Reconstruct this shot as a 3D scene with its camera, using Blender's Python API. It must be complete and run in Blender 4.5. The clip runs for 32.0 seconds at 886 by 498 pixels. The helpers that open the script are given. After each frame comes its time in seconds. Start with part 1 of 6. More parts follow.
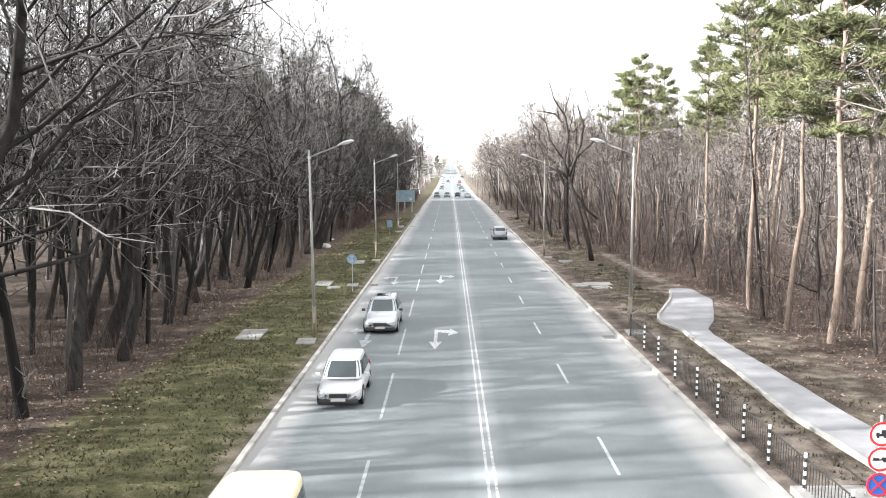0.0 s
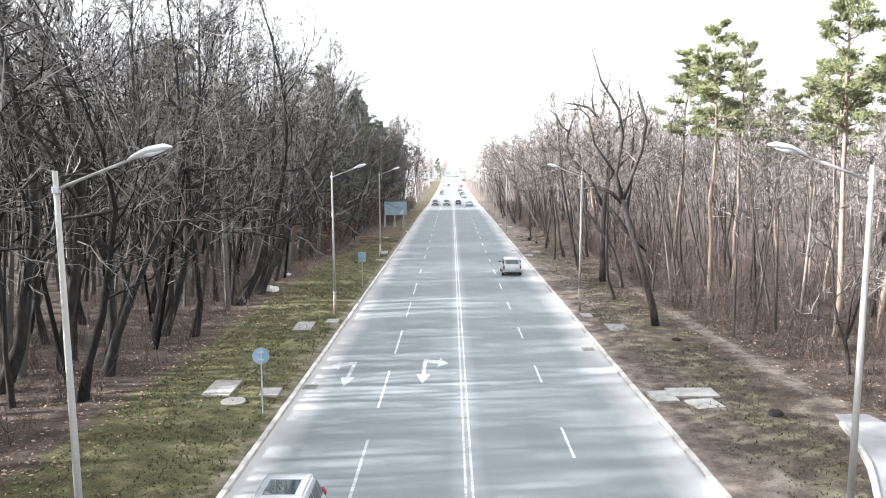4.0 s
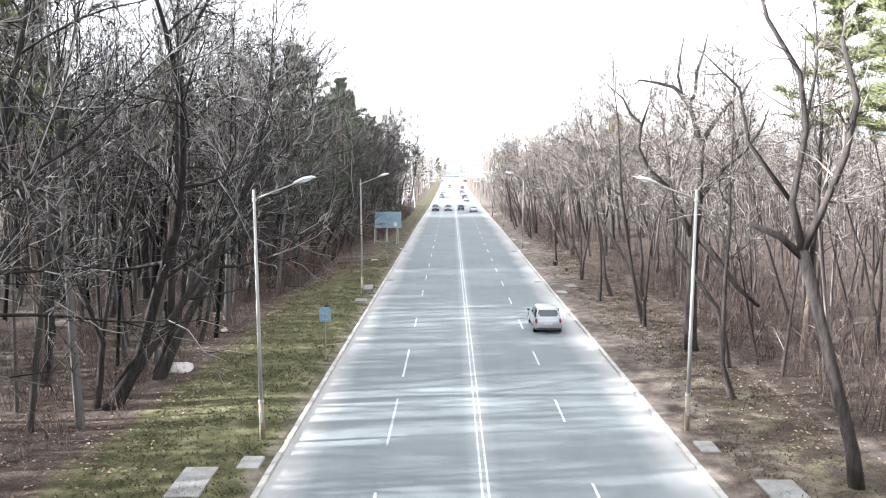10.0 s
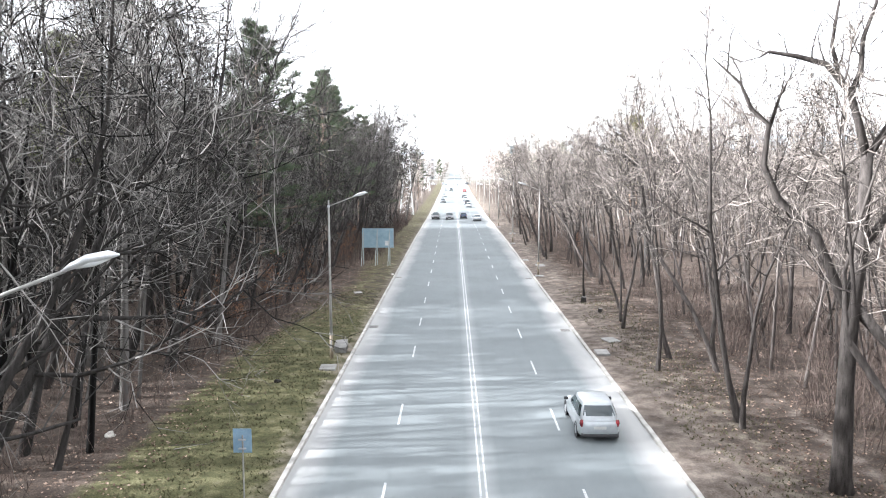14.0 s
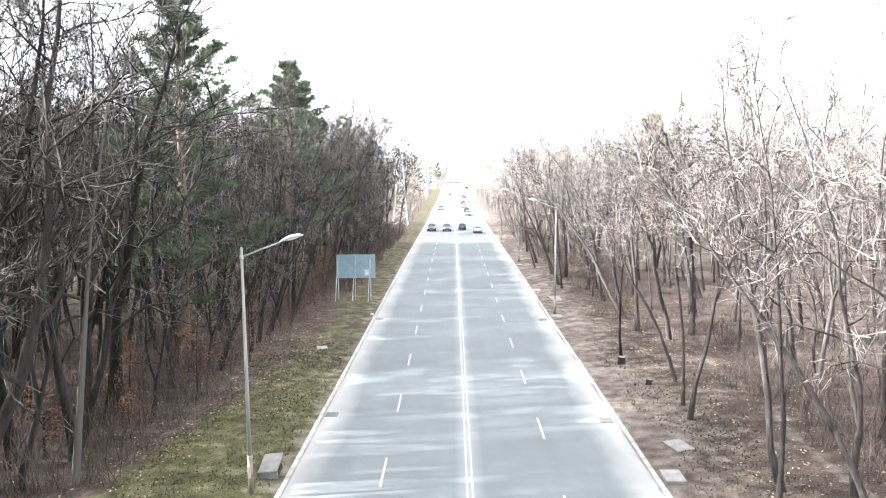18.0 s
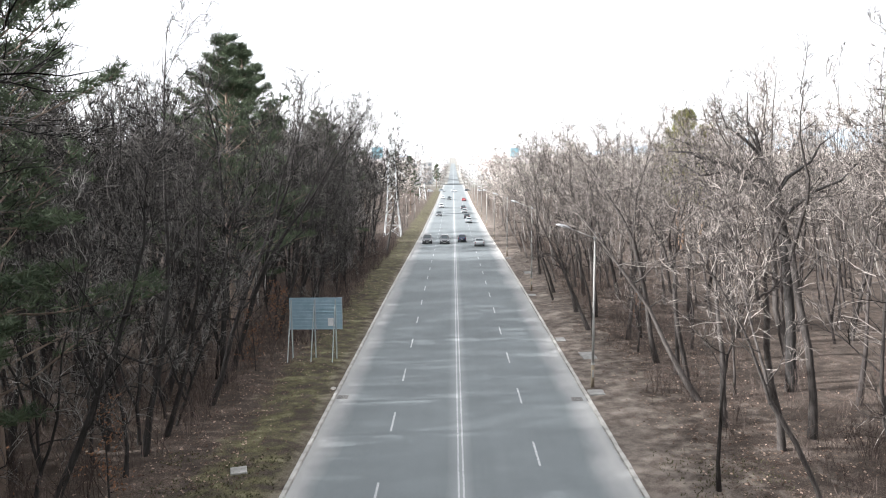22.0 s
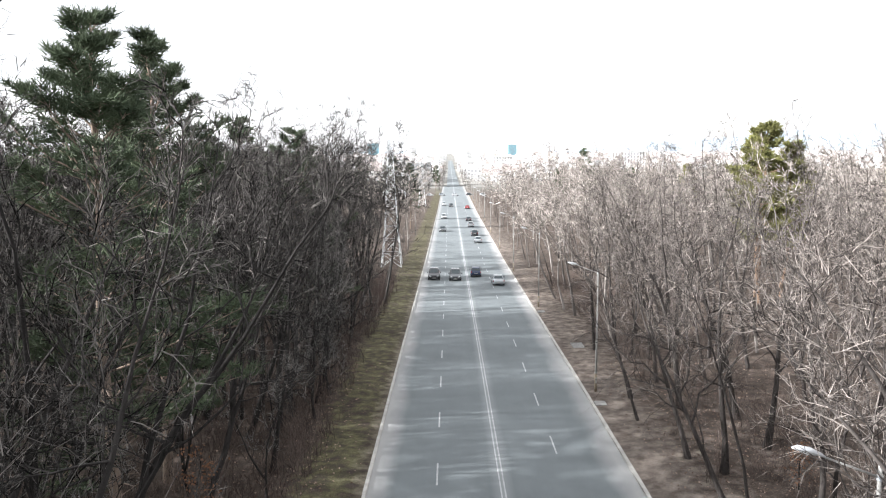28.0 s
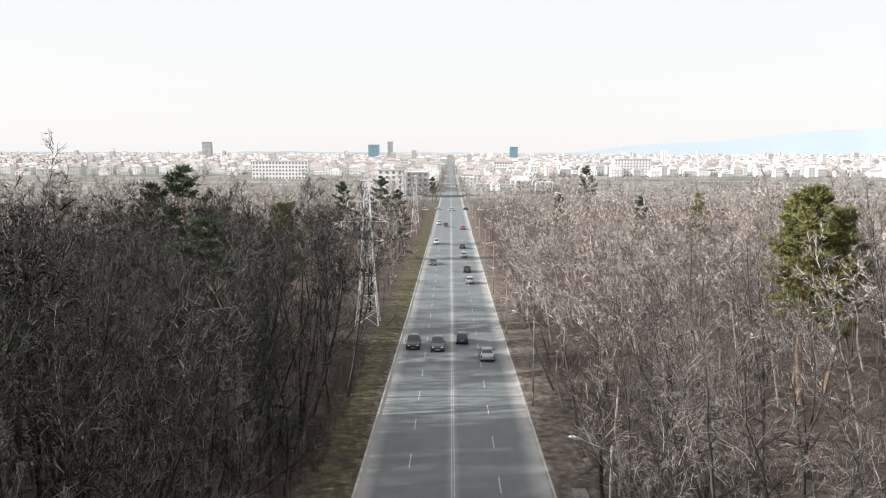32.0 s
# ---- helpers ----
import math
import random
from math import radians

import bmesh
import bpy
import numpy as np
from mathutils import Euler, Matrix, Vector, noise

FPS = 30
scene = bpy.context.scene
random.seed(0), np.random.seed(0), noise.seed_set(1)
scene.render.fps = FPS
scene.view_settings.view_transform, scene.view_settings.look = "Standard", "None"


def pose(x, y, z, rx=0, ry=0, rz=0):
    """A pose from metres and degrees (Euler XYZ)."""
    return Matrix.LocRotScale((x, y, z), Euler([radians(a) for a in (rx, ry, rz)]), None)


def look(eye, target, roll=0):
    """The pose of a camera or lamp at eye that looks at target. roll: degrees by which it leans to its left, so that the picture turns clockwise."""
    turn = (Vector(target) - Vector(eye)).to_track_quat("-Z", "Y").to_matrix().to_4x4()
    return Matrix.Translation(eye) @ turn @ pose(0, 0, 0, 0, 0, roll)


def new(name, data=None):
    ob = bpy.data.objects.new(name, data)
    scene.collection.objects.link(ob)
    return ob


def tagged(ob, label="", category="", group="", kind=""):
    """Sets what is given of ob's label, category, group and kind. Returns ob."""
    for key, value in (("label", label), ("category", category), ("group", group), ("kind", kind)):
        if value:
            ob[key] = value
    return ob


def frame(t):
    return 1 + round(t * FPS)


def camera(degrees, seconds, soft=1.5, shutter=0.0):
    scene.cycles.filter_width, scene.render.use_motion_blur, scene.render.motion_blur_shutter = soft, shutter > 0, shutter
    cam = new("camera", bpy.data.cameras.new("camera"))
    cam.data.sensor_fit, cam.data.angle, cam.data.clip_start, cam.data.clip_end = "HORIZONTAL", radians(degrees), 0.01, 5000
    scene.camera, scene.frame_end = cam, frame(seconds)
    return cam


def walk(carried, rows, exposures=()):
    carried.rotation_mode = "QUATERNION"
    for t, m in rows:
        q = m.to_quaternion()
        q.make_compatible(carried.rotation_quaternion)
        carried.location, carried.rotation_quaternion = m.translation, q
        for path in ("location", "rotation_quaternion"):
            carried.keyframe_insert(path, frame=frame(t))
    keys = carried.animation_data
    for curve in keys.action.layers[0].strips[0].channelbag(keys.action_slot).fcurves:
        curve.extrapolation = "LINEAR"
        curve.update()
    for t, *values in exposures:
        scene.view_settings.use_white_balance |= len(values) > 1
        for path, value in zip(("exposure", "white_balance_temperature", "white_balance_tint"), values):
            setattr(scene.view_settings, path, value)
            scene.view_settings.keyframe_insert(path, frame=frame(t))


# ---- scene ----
cam = camera(61.3, 32.0, soft=1.08)
# seconds, x, y, z, yaw, pitch, roll
PATH = [
    (0, -1.074, 0.000, 8.364, 0.563, -7.560, 0.537),
    (0.5, -1.177, 3.032, 8.486, 0.596, -7.553, 0.531),
    (1, -1.231, 6.092, 8.590, 0.634, -7.559, 0.531),
    (1.5, -1.200, 9.179, 8.706, 0.673, -7.569, 0.528),
    (2, -1.065, 12.226, 8.804, 0.693, -7.569, 0.522),
    (2.5, -0.890, 15.138, 8.854, 0.661, -7.530, 0.520),
    (3, -0.705, 17.906, 8.822, 0.634, -7.497, 0.491),
    (3.5, -0.540, 20.512, 8.778, 0.641, -7.464, 0.432),
    (4, -0.485, 22.951, 8.728, 0.688, -7.425, 0.359),
    (4.5, -0.430, 25.232, 8.609, 0.727, -7.392, 0.293),
    (6.5, -0.796, 31.383, 8.614, 0.802, -7.422, 0.237),
    (7, -0.894, 32.986, 8.566, 0.791, -7.453, 0.218),
    (7.5, -0.968, 34.672, 8.581, 0.764, -7.458, 0.195),
    (8, -1.028, 36.418, 8.598, 0.727, -7.462, 0.175),
    (8.5, -1.060, 38.252, 8.656, 0.686, -7.463, 0.160),
    (9, -1.072, 40.177, 8.733, 0.651, -7.465, 0.150),
    (9.5, -1.066, 42.212, 8.804, 0.635, -7.479, 0.137),
    (10, -1.083, 44.308, 8.868, 0.653, -7.500, 0.113),
    (10.5, -1.115, 46.427, 8.953, 0.693, -7.515, 0.082),
    (11, -1.162, 48.530, 9.024, 0.733, -7.519, 0.054),
    (11.5, -1.199, 50.635, 9.064, 0.735, -7.508, 0.039),
    (12, -1.264, 52.690, 9.130, 0.729, -7.497, 0.030),
    (12.5, -1.296, 54.698, 9.209, 0.719, -7.494, 0.021),
    (13, -1.265, 56.672, 9.306, 0.713, -7.489, 0.012),
    (13.5, -1.196, 58.586, 9.397, 0.736, -7.473, 0.008),
    (14, -1.083, 60.474, 9.423, 0.772, -7.452, 0.007),
    (14.5, -0.966, 62.334, 9.419, 0.809, -7.436, 0.013),
    (16.5, -0.811, 69.957, 9.836, 0.829, -7.425, 0.295),
    (17, -0.740, 72.135, 9.878, 0.816, -7.370, 0.319),
    (17.5, -0.676, 74.391, 9.910, 0.803, -7.312, 0.341),
    (18, -0.605, 76.732, 9.943, 0.785, -7.269, 0.364),
    (18.5, -0.526, 79.145, 10.003, 0.759, -7.258, 0.387),
    (19, -0.417, 81.593, 10.039, 0.740, -7.267, 0.407),
    (19.5, -0.332, 84.051, 10.098, 0.763, -7.255, 0.426),
    (20, -0.253, 86.461, 10.180, 0.794, -7.238, 0.449),
    (20.5, -0.181, 88.830, 10.234, 0.816, -7.230, 0.475),
    (21, -0.142, 91.152, 10.261, 0.825, -7.232, 0.499),
    (21.5, -0.164, 93.461, 10.288, 0.827, -7.246, 0.520),
    (22, -0.244, 95.785, 10.331, 0.817, -7.267, 0.537),
    (22.5, -0.369, 98.115, 10.359, 0.791, -7.293, 0.553),
    (23, -0.532, 100.449, 10.382, 0.749, -7.322, 0.565),
    (23.5, -0.720, 102.775, 10.392, 0.697, -7.374, 0.578),
    (24, -0.893, 105.062, 10.436, 0.637, -7.436, 0.576),
    (24.5, -1.069, 107.289, 10.556, 0.599, -7.503, 0.548),
    (25, -1.254, 109.475, 10.757, 0.569, -7.561, 0.505),
    (25.5, -1.463, 111.634, 11.027, 0.543, -7.608, 0.454),
    (27.5, -2.596, 119.527, 13.088, 0.488, -7.574, 0.266),
    (28, -2.767, 121.287, 13.601, 0.505, -7.611, 0.315),
    (28.5, -2.865, 123.019, 14.222, 0.538, -7.626, 0.366),
    (29, -2.811, 124.776, 14.880, 0.552, -7.641, 0.410),
    (29.5, -2.576, 126.625, 15.582, 0.538, -7.659, 0.431),
    (30, -2.196, 128.632, 16.348, 0.518, -7.667, 0.408),
    (30.5, -1.703, 130.855, 17.147, 0.498, -7.682, 0.324),
    (31, -1.208, 133.255, 18.044, 0.505, -7.677, 0.198),
    (31.5, -0.739, 135.789, 19.034, 0.536, -7.655, 0.044),
    (32, -0.267, 138.395, 20.072, 0.569, -7.629, -0.128),
]
# seconds, stops, kelvin, tint
EXPOSURES = [(0.0, 2.35, 6520, 10), (2.0, 2.5, 6380, 10), (4.0, 2.58, 6280, 10), (7.0, 2.67, 6250, 10), (14.0, 2.67, 6230, 10), (17.0, 2.95, 6230, 10), (18.0, 3.1, 6300, 10), (19.0, 2.7, 6300, 10), (20.0, 2.56, 6340, 10), (21.0, 2.12, 6380, 10), (22.0, 1.98, 6380, 10), (25.0, 2.0, 6380, 10), (28.0, 1.84, 6380, 10), (29.0, 1.8, 6380, 10), (30.0, 1.8, 6380, 10), (31.0, 1.41, 6380, 10), (32.0, 1.04, 6650, 10)]
walk(cam, [(t, Matrix.Translation((x, y, z)) @ pose(0, 0, 0, 0, 0, yaw) @ pose(0, 0, 0, 90 + pitch) @ pose(0, 0, 0, 0, 0, -roll))
           for t, x, y, z, yaw, pitch, roll in PATH], EXPOSURES)

# ---- light ----
SUN_EL, SUN_AZ = radians(24), radians(262)      # azimuth clockwise from +y
world = bpy.data.worlds.new("world")
scene.world = world
world.use_nodes = True
wn = world.node_tree
sky = wn.nodes.new("ShaderNodeTexSky")
sky.sky_type, sky.sun_disc = "NISHITA", False
sky.sun_elevation, sky.sun_rotation = SUN_EL, SUN_AZ
sky.air_density, sky.dust_density, sky.ozone_density = 1.0, 1.0, 1.0
# thin high cloud whitens the whole sky
veil = wn.nodes.new("ShaderNodeMix")
veil.data_type = "RGBA"
veil.inputs[0].default_value, veil.inputs[7].default_value = 0.88, (7.0, 7.05, 7.2, 1)
wn.links.new(sky.outputs[0], veil.inputs[6])
wn.links.new(veil.outputs[2], wn.nodes["Background"].inputs[0])
wn.nodes["Background"].inputs[1].default_value = 0.07
sun_data = bpy.data.lights.new("sun", "SUN")
sun_data.energy, sun_data.angle, sun_data.color = 4.8, radians(1.0), (1.0, 0.993, 0.99)
sun = new("sun", sun_data)
to_sun = Vector((math.sin(SUN_AZ) * math.cos(SUN_EL), math.cos(SUN_AZ) * math.cos(SUN_EL), math.sin(SUN_EL)))
sun.matrix_world = look(to_sun * 60, (0, 0, 0))

# ---- materials ----
def nodes_of(name, rough=0.8, metal=0.0, spec=0.3):
    m = bpy.data.materials.new(name)
    m.use_nodes = True
    nt = m.node_tree
    b = nt.nodes["Principled BSDF"]
    b.inputs["Roughness"].default_value, b.inputs["Metallic"].default_value = rough, metal
    b.inputs["Specular IOR Level"].default_value = spec
    return m, nt, b


def node(nt, kind, **sets):
    n = nt.nodes.new(kind)
    for k, v in sets.items():
        n.inputs[k.replace("_", " ")].default_value = v
    return n


def noise_tex(nt, scale, detail=4.0, coord="Object", stretch=None, rough=0.55):
    tc = nt.nodes.new("ShaderNodeTexCoord")
    n = node(nt, "ShaderNodeTexNoise", Scale=scale, Detail=detail, Roughness=rough)
    src = tc.outputs[coord]
    if stretch:
        mp = nt.nodes.new("ShaderNodeMapping")
        mp.inputs["Scale"].default_value = stretch
        nt.links.new(src, mp.inputs[0])
        src = mp.outputs[0]
    nt.links.new(src, n.inputs["Vector"])
    return n.outputs["Fac"]


def ramp(nt, fac, stops):
    r = nt.nodes.new("ShaderNodeValToRGB")
    while len(r.color_ramp.elements) < len(stops):
        r.color_ramp.elements.new(0.5)
    for e, (p, c) in zip(r.color_ramp.elements, stops):
        e.position, e.color = p, (*c, 1) if len(c) == 3 else c
    nt.links.new(fac, r.inputs[0])
    return r.outputs[0]


def mix(nt, fac, a, b, mode="MIX"):
    n = nt.nodes.new("ShaderNodeMix")
    n.data_type, n.blend_type = "RGBA", mode
    for i, v in ((0, fac), (6, a), (7, b)):
        if hasattr(v, "is_output"):
            nt.links.new(v, n.inputs[i])
        else:
            n.inputs[i].default_value = v if i == 0 else (*v, 1)
    return n.outputs[2]


def math_node(nt, op, a, b=0.0, clamp=False):
    n = nt.nodes.new("ShaderNodeMath")
    n.operation, n.use_clamp = op, clamp
    for i, v in ((0, a), (1, b)):
        if hasattr(v, "is_output"):
            nt.links.new(v, n.inputs[i])
        else:
            n.inputs[i].default_value = v
    return n.outputs[0]


def bump(nt, b, height, strength=0.4, dist=0.02):
    n = node(nt, "ShaderNodeBump", Strength=strength, Distance=dist)
    nt.links.new(height, n.inputs["Height"])
    nt.links.new(n.outputs[0], b.inputs["Normal"])


def surface(name, dark, light, scale=6.0, rough=0.8, metal=0.0, bumps=0.3, dist=0.01, stretch=None, spec=0.3, fine=40.0, vary=0.0):
    """A two-scale mottled surface; vary: how far each object's own tone differs."""
    m, nt, b = nodes_of(name, rough, metal, spec)
    big = noise_tex(nt, scale, 5, stretch=stretch)
    small = noise_tex(nt, fine, 3, stretch=stretch)
    f = math_node(nt, "ADD", math_node(nt, "MULTIPLY", big, 0.65), math_node(nt, "MULTIPLY", small, 0.35))
    c = ramp(nt, f, [(0.3, dark), (0.7, light)])
    if vary:
        oi = nt.nodes.new("ShaderNodeObjectInfo")
        v = math_node(nt, "ADD", math_node(nt, "MULTIPLY", oi.outputs["Random"], 2 * vary), 1 - vary)
        hsv = node(nt, "ShaderNodeHueSaturation")
        nt.links.new(v, hsv.inputs["Value"])
        nt.links.new(c, hsv.inputs["Color"])
        c = hsv.outputs[0]
    nt.links.new(c, b.inputs["Base Color"])
    if bumps:
        bump(nt, b, f, bumps, dist)
    return m


def plain(name, colour, rough=0.5, metal=0.0, spec=0.4):
    return surface(name, [c * 0.9 for c in colour], [min(1, c * 1.08) for c in colour], 3.0, rough, metal, 0.0, spec=spec)


M = {}
# dark bark; the left wood's shade is partly put into this tone
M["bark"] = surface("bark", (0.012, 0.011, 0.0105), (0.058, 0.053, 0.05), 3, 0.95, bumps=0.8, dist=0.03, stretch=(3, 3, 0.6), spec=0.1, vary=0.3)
M["birch_bark"] = surface("birch_bark", (0.1, 0.095, 0.088), (0.62, 0.6, 0.57), 2.2, 0.85, bumps=0.4, dist=0.01, stretch=(0.6, 0.6, 3.5), spec=0.15, vary=0.15)
# right wood's pinker bark, its sunlit look partly put into the tone
M["lit_bark"] = surface("lit_bark", (0.016, 0.0138, 0.013), (0.096, 0.0845, 0.078), 3, 0.95, bumps=0.6, dist=0.02, stretch=(3, 3, 0.6), spec=0.1, vary=0.35)
M["pine_bark"] = surface("pine_bark", (0.11, 0.083, 0.066), (0.27, 0.212, 0.172), 4, 0.9, bumps=0.7, dist=0.02, stretch=(3, 3, 0.8), spec=0.1, vary=0.2)
M["needles"] = surface("needles", (0.022, 0.034, 0.022), (0.095, 0.12, 0.066), 1.2, 0.8, bumps=0, spec=0.2, vary=0.25)
M["needles_light"] = surface("needles_light", (0.08, 0.085, 0.03), (0.24, 0.23, 0.085), 1.2, 0.8, bumps=0, spec=0.2, vary=0.15)
M["pine_bark_orange"] = surface("pine_bark_orange", (0.15, 0.095, 0.064), (0.3, 0.205, 0.142), 4, 0.9, bumps=0.7, dist=0.02, stretch=(3, 3, 0.8), spec=0.1, vary=0.2)
M["drain_iron"] = surface("drain_iron", (0.13, 0.125, 0.12), (0.25, 0.24, 0.225), 8, 0.7, 0.2, 0.1)
M["needles_olive"] = surface("needles_olive", (0.048, 0.058, 0.029), (0.205, 0.213, 0.106), 1.2, 0.8, bumps=0, spec=0.2, vary=0.2)
M["dead_leaf"] = surface("dead_leaf", (0.11, 0.055, 0.032), (0.23, 0.122, 0.07), 2.0, 0.8, bumps=0, spec=0.2)
M["concrete"] = surface("concrete", (0.15, 0.147, 0.138), (0.31, 0.302, 0.286), 2.5, 0.9, bumps=0.4, dist=0.005, vary=0.12)
M["kerb"] = surface("kerb", (0.25, 0.24, 0.222), (0.44, 0.425, 0.395), 2.0, 0.9, bumps=0.4, dist=0.005, vary=0.15)
M["pole"] = surface("pole", (0.2, 0.196, 0.184), (0.36, 0.35, 0.33), 1.2, 0.7, 0.0, 0.15, 0.004, (4, 4, 0.5), vary=0.06)
M["pole_dark"] = surface("pole_dark", (0.14, 0.11, 0.08), (0.32, 0.27, 0.2), 2.0, 0.8, 0.1, 0.2, 0.004)
M["lamp_glass"] = plain("lamp_glass", (0.75, 0.76, 0.76), 0.25)
M["lamp_metal"] = surface("lamp_metal", (0.45, 0.46, 0.47), (0.68, 0.69, 0.7), 3, 0.45, 0.3, 0.05)
M["steel"] = surface("steel", (0.32, 0.34, 0.36), (0.5, 0.52, 0.54), 4, 0.5, 0.4, 0.05)
M["galv"] = surface("galv", (0.21, 0.32, 0.38), (0.38, 0.49, 0.55), 1.5, 0.55, 0.15, 0.05)
M["galv_pole"] = surface("galv_pole", (0.26, 0.3, 0.3), (0.42, 0.46, 0.45), 2, 0.6, 0.15, 0.05)
M["iron"] = surface("iron", (0.02, 0.02, 0.02), (0.07, 0.065, 0.06), 8, 0.6, 0.2, 0.1)
M["white_paint"] = surface("white_paint", (0.55, 0.55, 0.53), (0.85, 0.85, 0.84), 3, 0.7, bumps=0.1)
M["black_paint"] = plain("black_paint", (0.03, 0.03, 0.03), 0.5)
M["red_paint"] = plain("red_paint", (0.55, 0.03, 0.04), 0.4)
M["blue_paint"] = plain("blue_paint", (0.03, 0.12, 0.45), 0.4)
M["blue_back"] = surface("blue_back", (0.18, 0.30, 0.42), (0.32, 0.45, 0.56), 4, 0.5, 0.2, 0.05)
M["rock"] = surface("rock", (0.34, 0.32, 0.29), (0.66, 0.63, 0.58), 2.5, 0.9, bumps=0.8, dist=0.05)
M["tyre"] = plain("tyre", (0.018, 0.018, 0.018), 0.9)
M["rim"] = plain("rim", (0.45, 0.46, 0.47), 0.3, 0.7)
M["car_glass"] = plain("car_glass", (0.022, 0.034, 0.038), 0.04, 0.0, 0.7)
M["head_glass"] = plain("head_glass", (0.7, 0.72, 0.72), 0.1, 0.0, 0.6)
M["tail_red"] = plain("tail_red", (0.2, 0.02, 0.025), 0.2)
M["plastic"] = plain("plastic", (0.03, 0.03, 0.032), 0.6)
M["plate"] = plain("plate", (0.5, 0.5, 0.48), 0.5)
PAINTS = {"white": (0.55, 0.565, 0.57), "silver": (0.36, 0.385, 0.4), "black": (0.02, 0.021, 0.024), "blue": (0.03, 0.045, 0.09),
          "green": (0.06, 0.1, 0.08), "red": (0.28, 0.03, 0.03), "yellow": (0.86, 0.75, 0.46), "grey": (0.07, 0.074, 0.08)}
for k, c in PAINTS.items():
    M["car_" + k], nt, b = nodes_of("car_" + k, 0.28, 0.25 if k in ("silver", "grey", "blue") else 0.0, 0.5)
    nt.links.new(ramp(nt, noise_tex(nt, 5, 3), [(0.3, [x * 0.86 for x in c]), (0.7, c)]), b.inputs["Base Color"])
    b.inputs["Coat Weight"].default_value = 0.15 if k in ("black", "blue", "grey") else 0.5


def asphalt():
    m, nt, b = nodes_of("asphalt", 0.85, 0, 0.3)
    tc = nt.nodes.new("ShaderNodeTexCoord")
    sep = nt.nodes.new("ShaderNodeSeparateXYZ")
    nt.links.new(tc.outputs["Object"], sep.inputs[0])
    ax = math_node(nt, "ABSOLUTE", sep.outputs[0])
    grain = noise_tex(nt, 60, 3)
    patch = noise_tex(nt, 0.35, 6)
    track = noise_tex(nt, 1.0, 5, stretch=(1.6, 0.06, 1))
    base = ramp(nt, patch, [(0.3, (0.098, 0.118, 0.124)), (0.7, (0.15, 0.176, 0.184))])
    base = mix(nt, math_node(nt, "MULTIPLY", track, 0.5), base, (0.2, 0.226, 0.232))
    base = mix(nt, 0.35, base, ramp(nt, grain, [(0.3, (0.07, 0.072, 0.074)), (0.7, (0.25, 0.254, 0.252))]))
    # road dust gathered along both kerbs
    wob = math_node(nt, "MULTIPLY", noise_tex(nt, 0.5, 4, stretch=(1, 0.4, 1)), 1.6)
    edge = math_node(nt, "MULTIPLY", math_node(nt, "SUBTRACT", math_node(nt, "ADD", ax, wob), 6.5), 0.75, True)
    base = mix(nt, math_node(nt, "MULTIPLY", edge, 0.8), base, (0.37, 0.362, 0.35))
    # paint dust worn off the double line
    mid = math_node(nt, "SUBTRACT", 1.0, math_node(nt, "MULTIPLY", math_node(nt, "SUBTRACT", math_node(nt, "ADD", ax, math_node(nt, "MULTIPLY", wob, 0.25)), 0.2), 1.6), True)
    base = mix(nt, math_node(nt, "MULTIPLY", mid, 0.4), base, (0.36, 0.37, 0.365))
    nt.links.new(base, b.inputs["Base Color"])
    bump(nt, b, grain, 0.3, 0.01)
    return m


M["asphalt"] = asphalt()
M["path_asphalt"] = surface("path_asphalt", (0.2, 0.2, 0.21), (0.31, 0.31, 0.315), 1.2, 0.9, bumps=0.3, dist=0.01, fine=60)


def marking():
    m, nt, b = nodes_of("road_paint", 0.7, 0, 0.3)
    c = ramp(nt, noise_tex(nt, 9, 6, rough=0.7), [(0.36, (0.2, 0.21, 0.215)), (0.52, (0.44, 0.45, 0.45)), (0.8, (0.64, 0.64, 0.63))])
    nt.links.new(c, b.inputs["Base Color"])
    return m


def worn_marking():
    m, nt, b = nodes_of("worn_road_paint", 0.75, 0, 0.3)
    c = ramp(nt, noise_tex(nt, 4, 6, rough=0.75), [(0.36, (0.22, 0.235, 0.245)), (0.66, (0.42, 0.43, 0.435))])
    nt.links.new(c, b.inputs["Base Color"])
    return m


M["paint"], M["paint_worn"] = marking(), worn_marking()


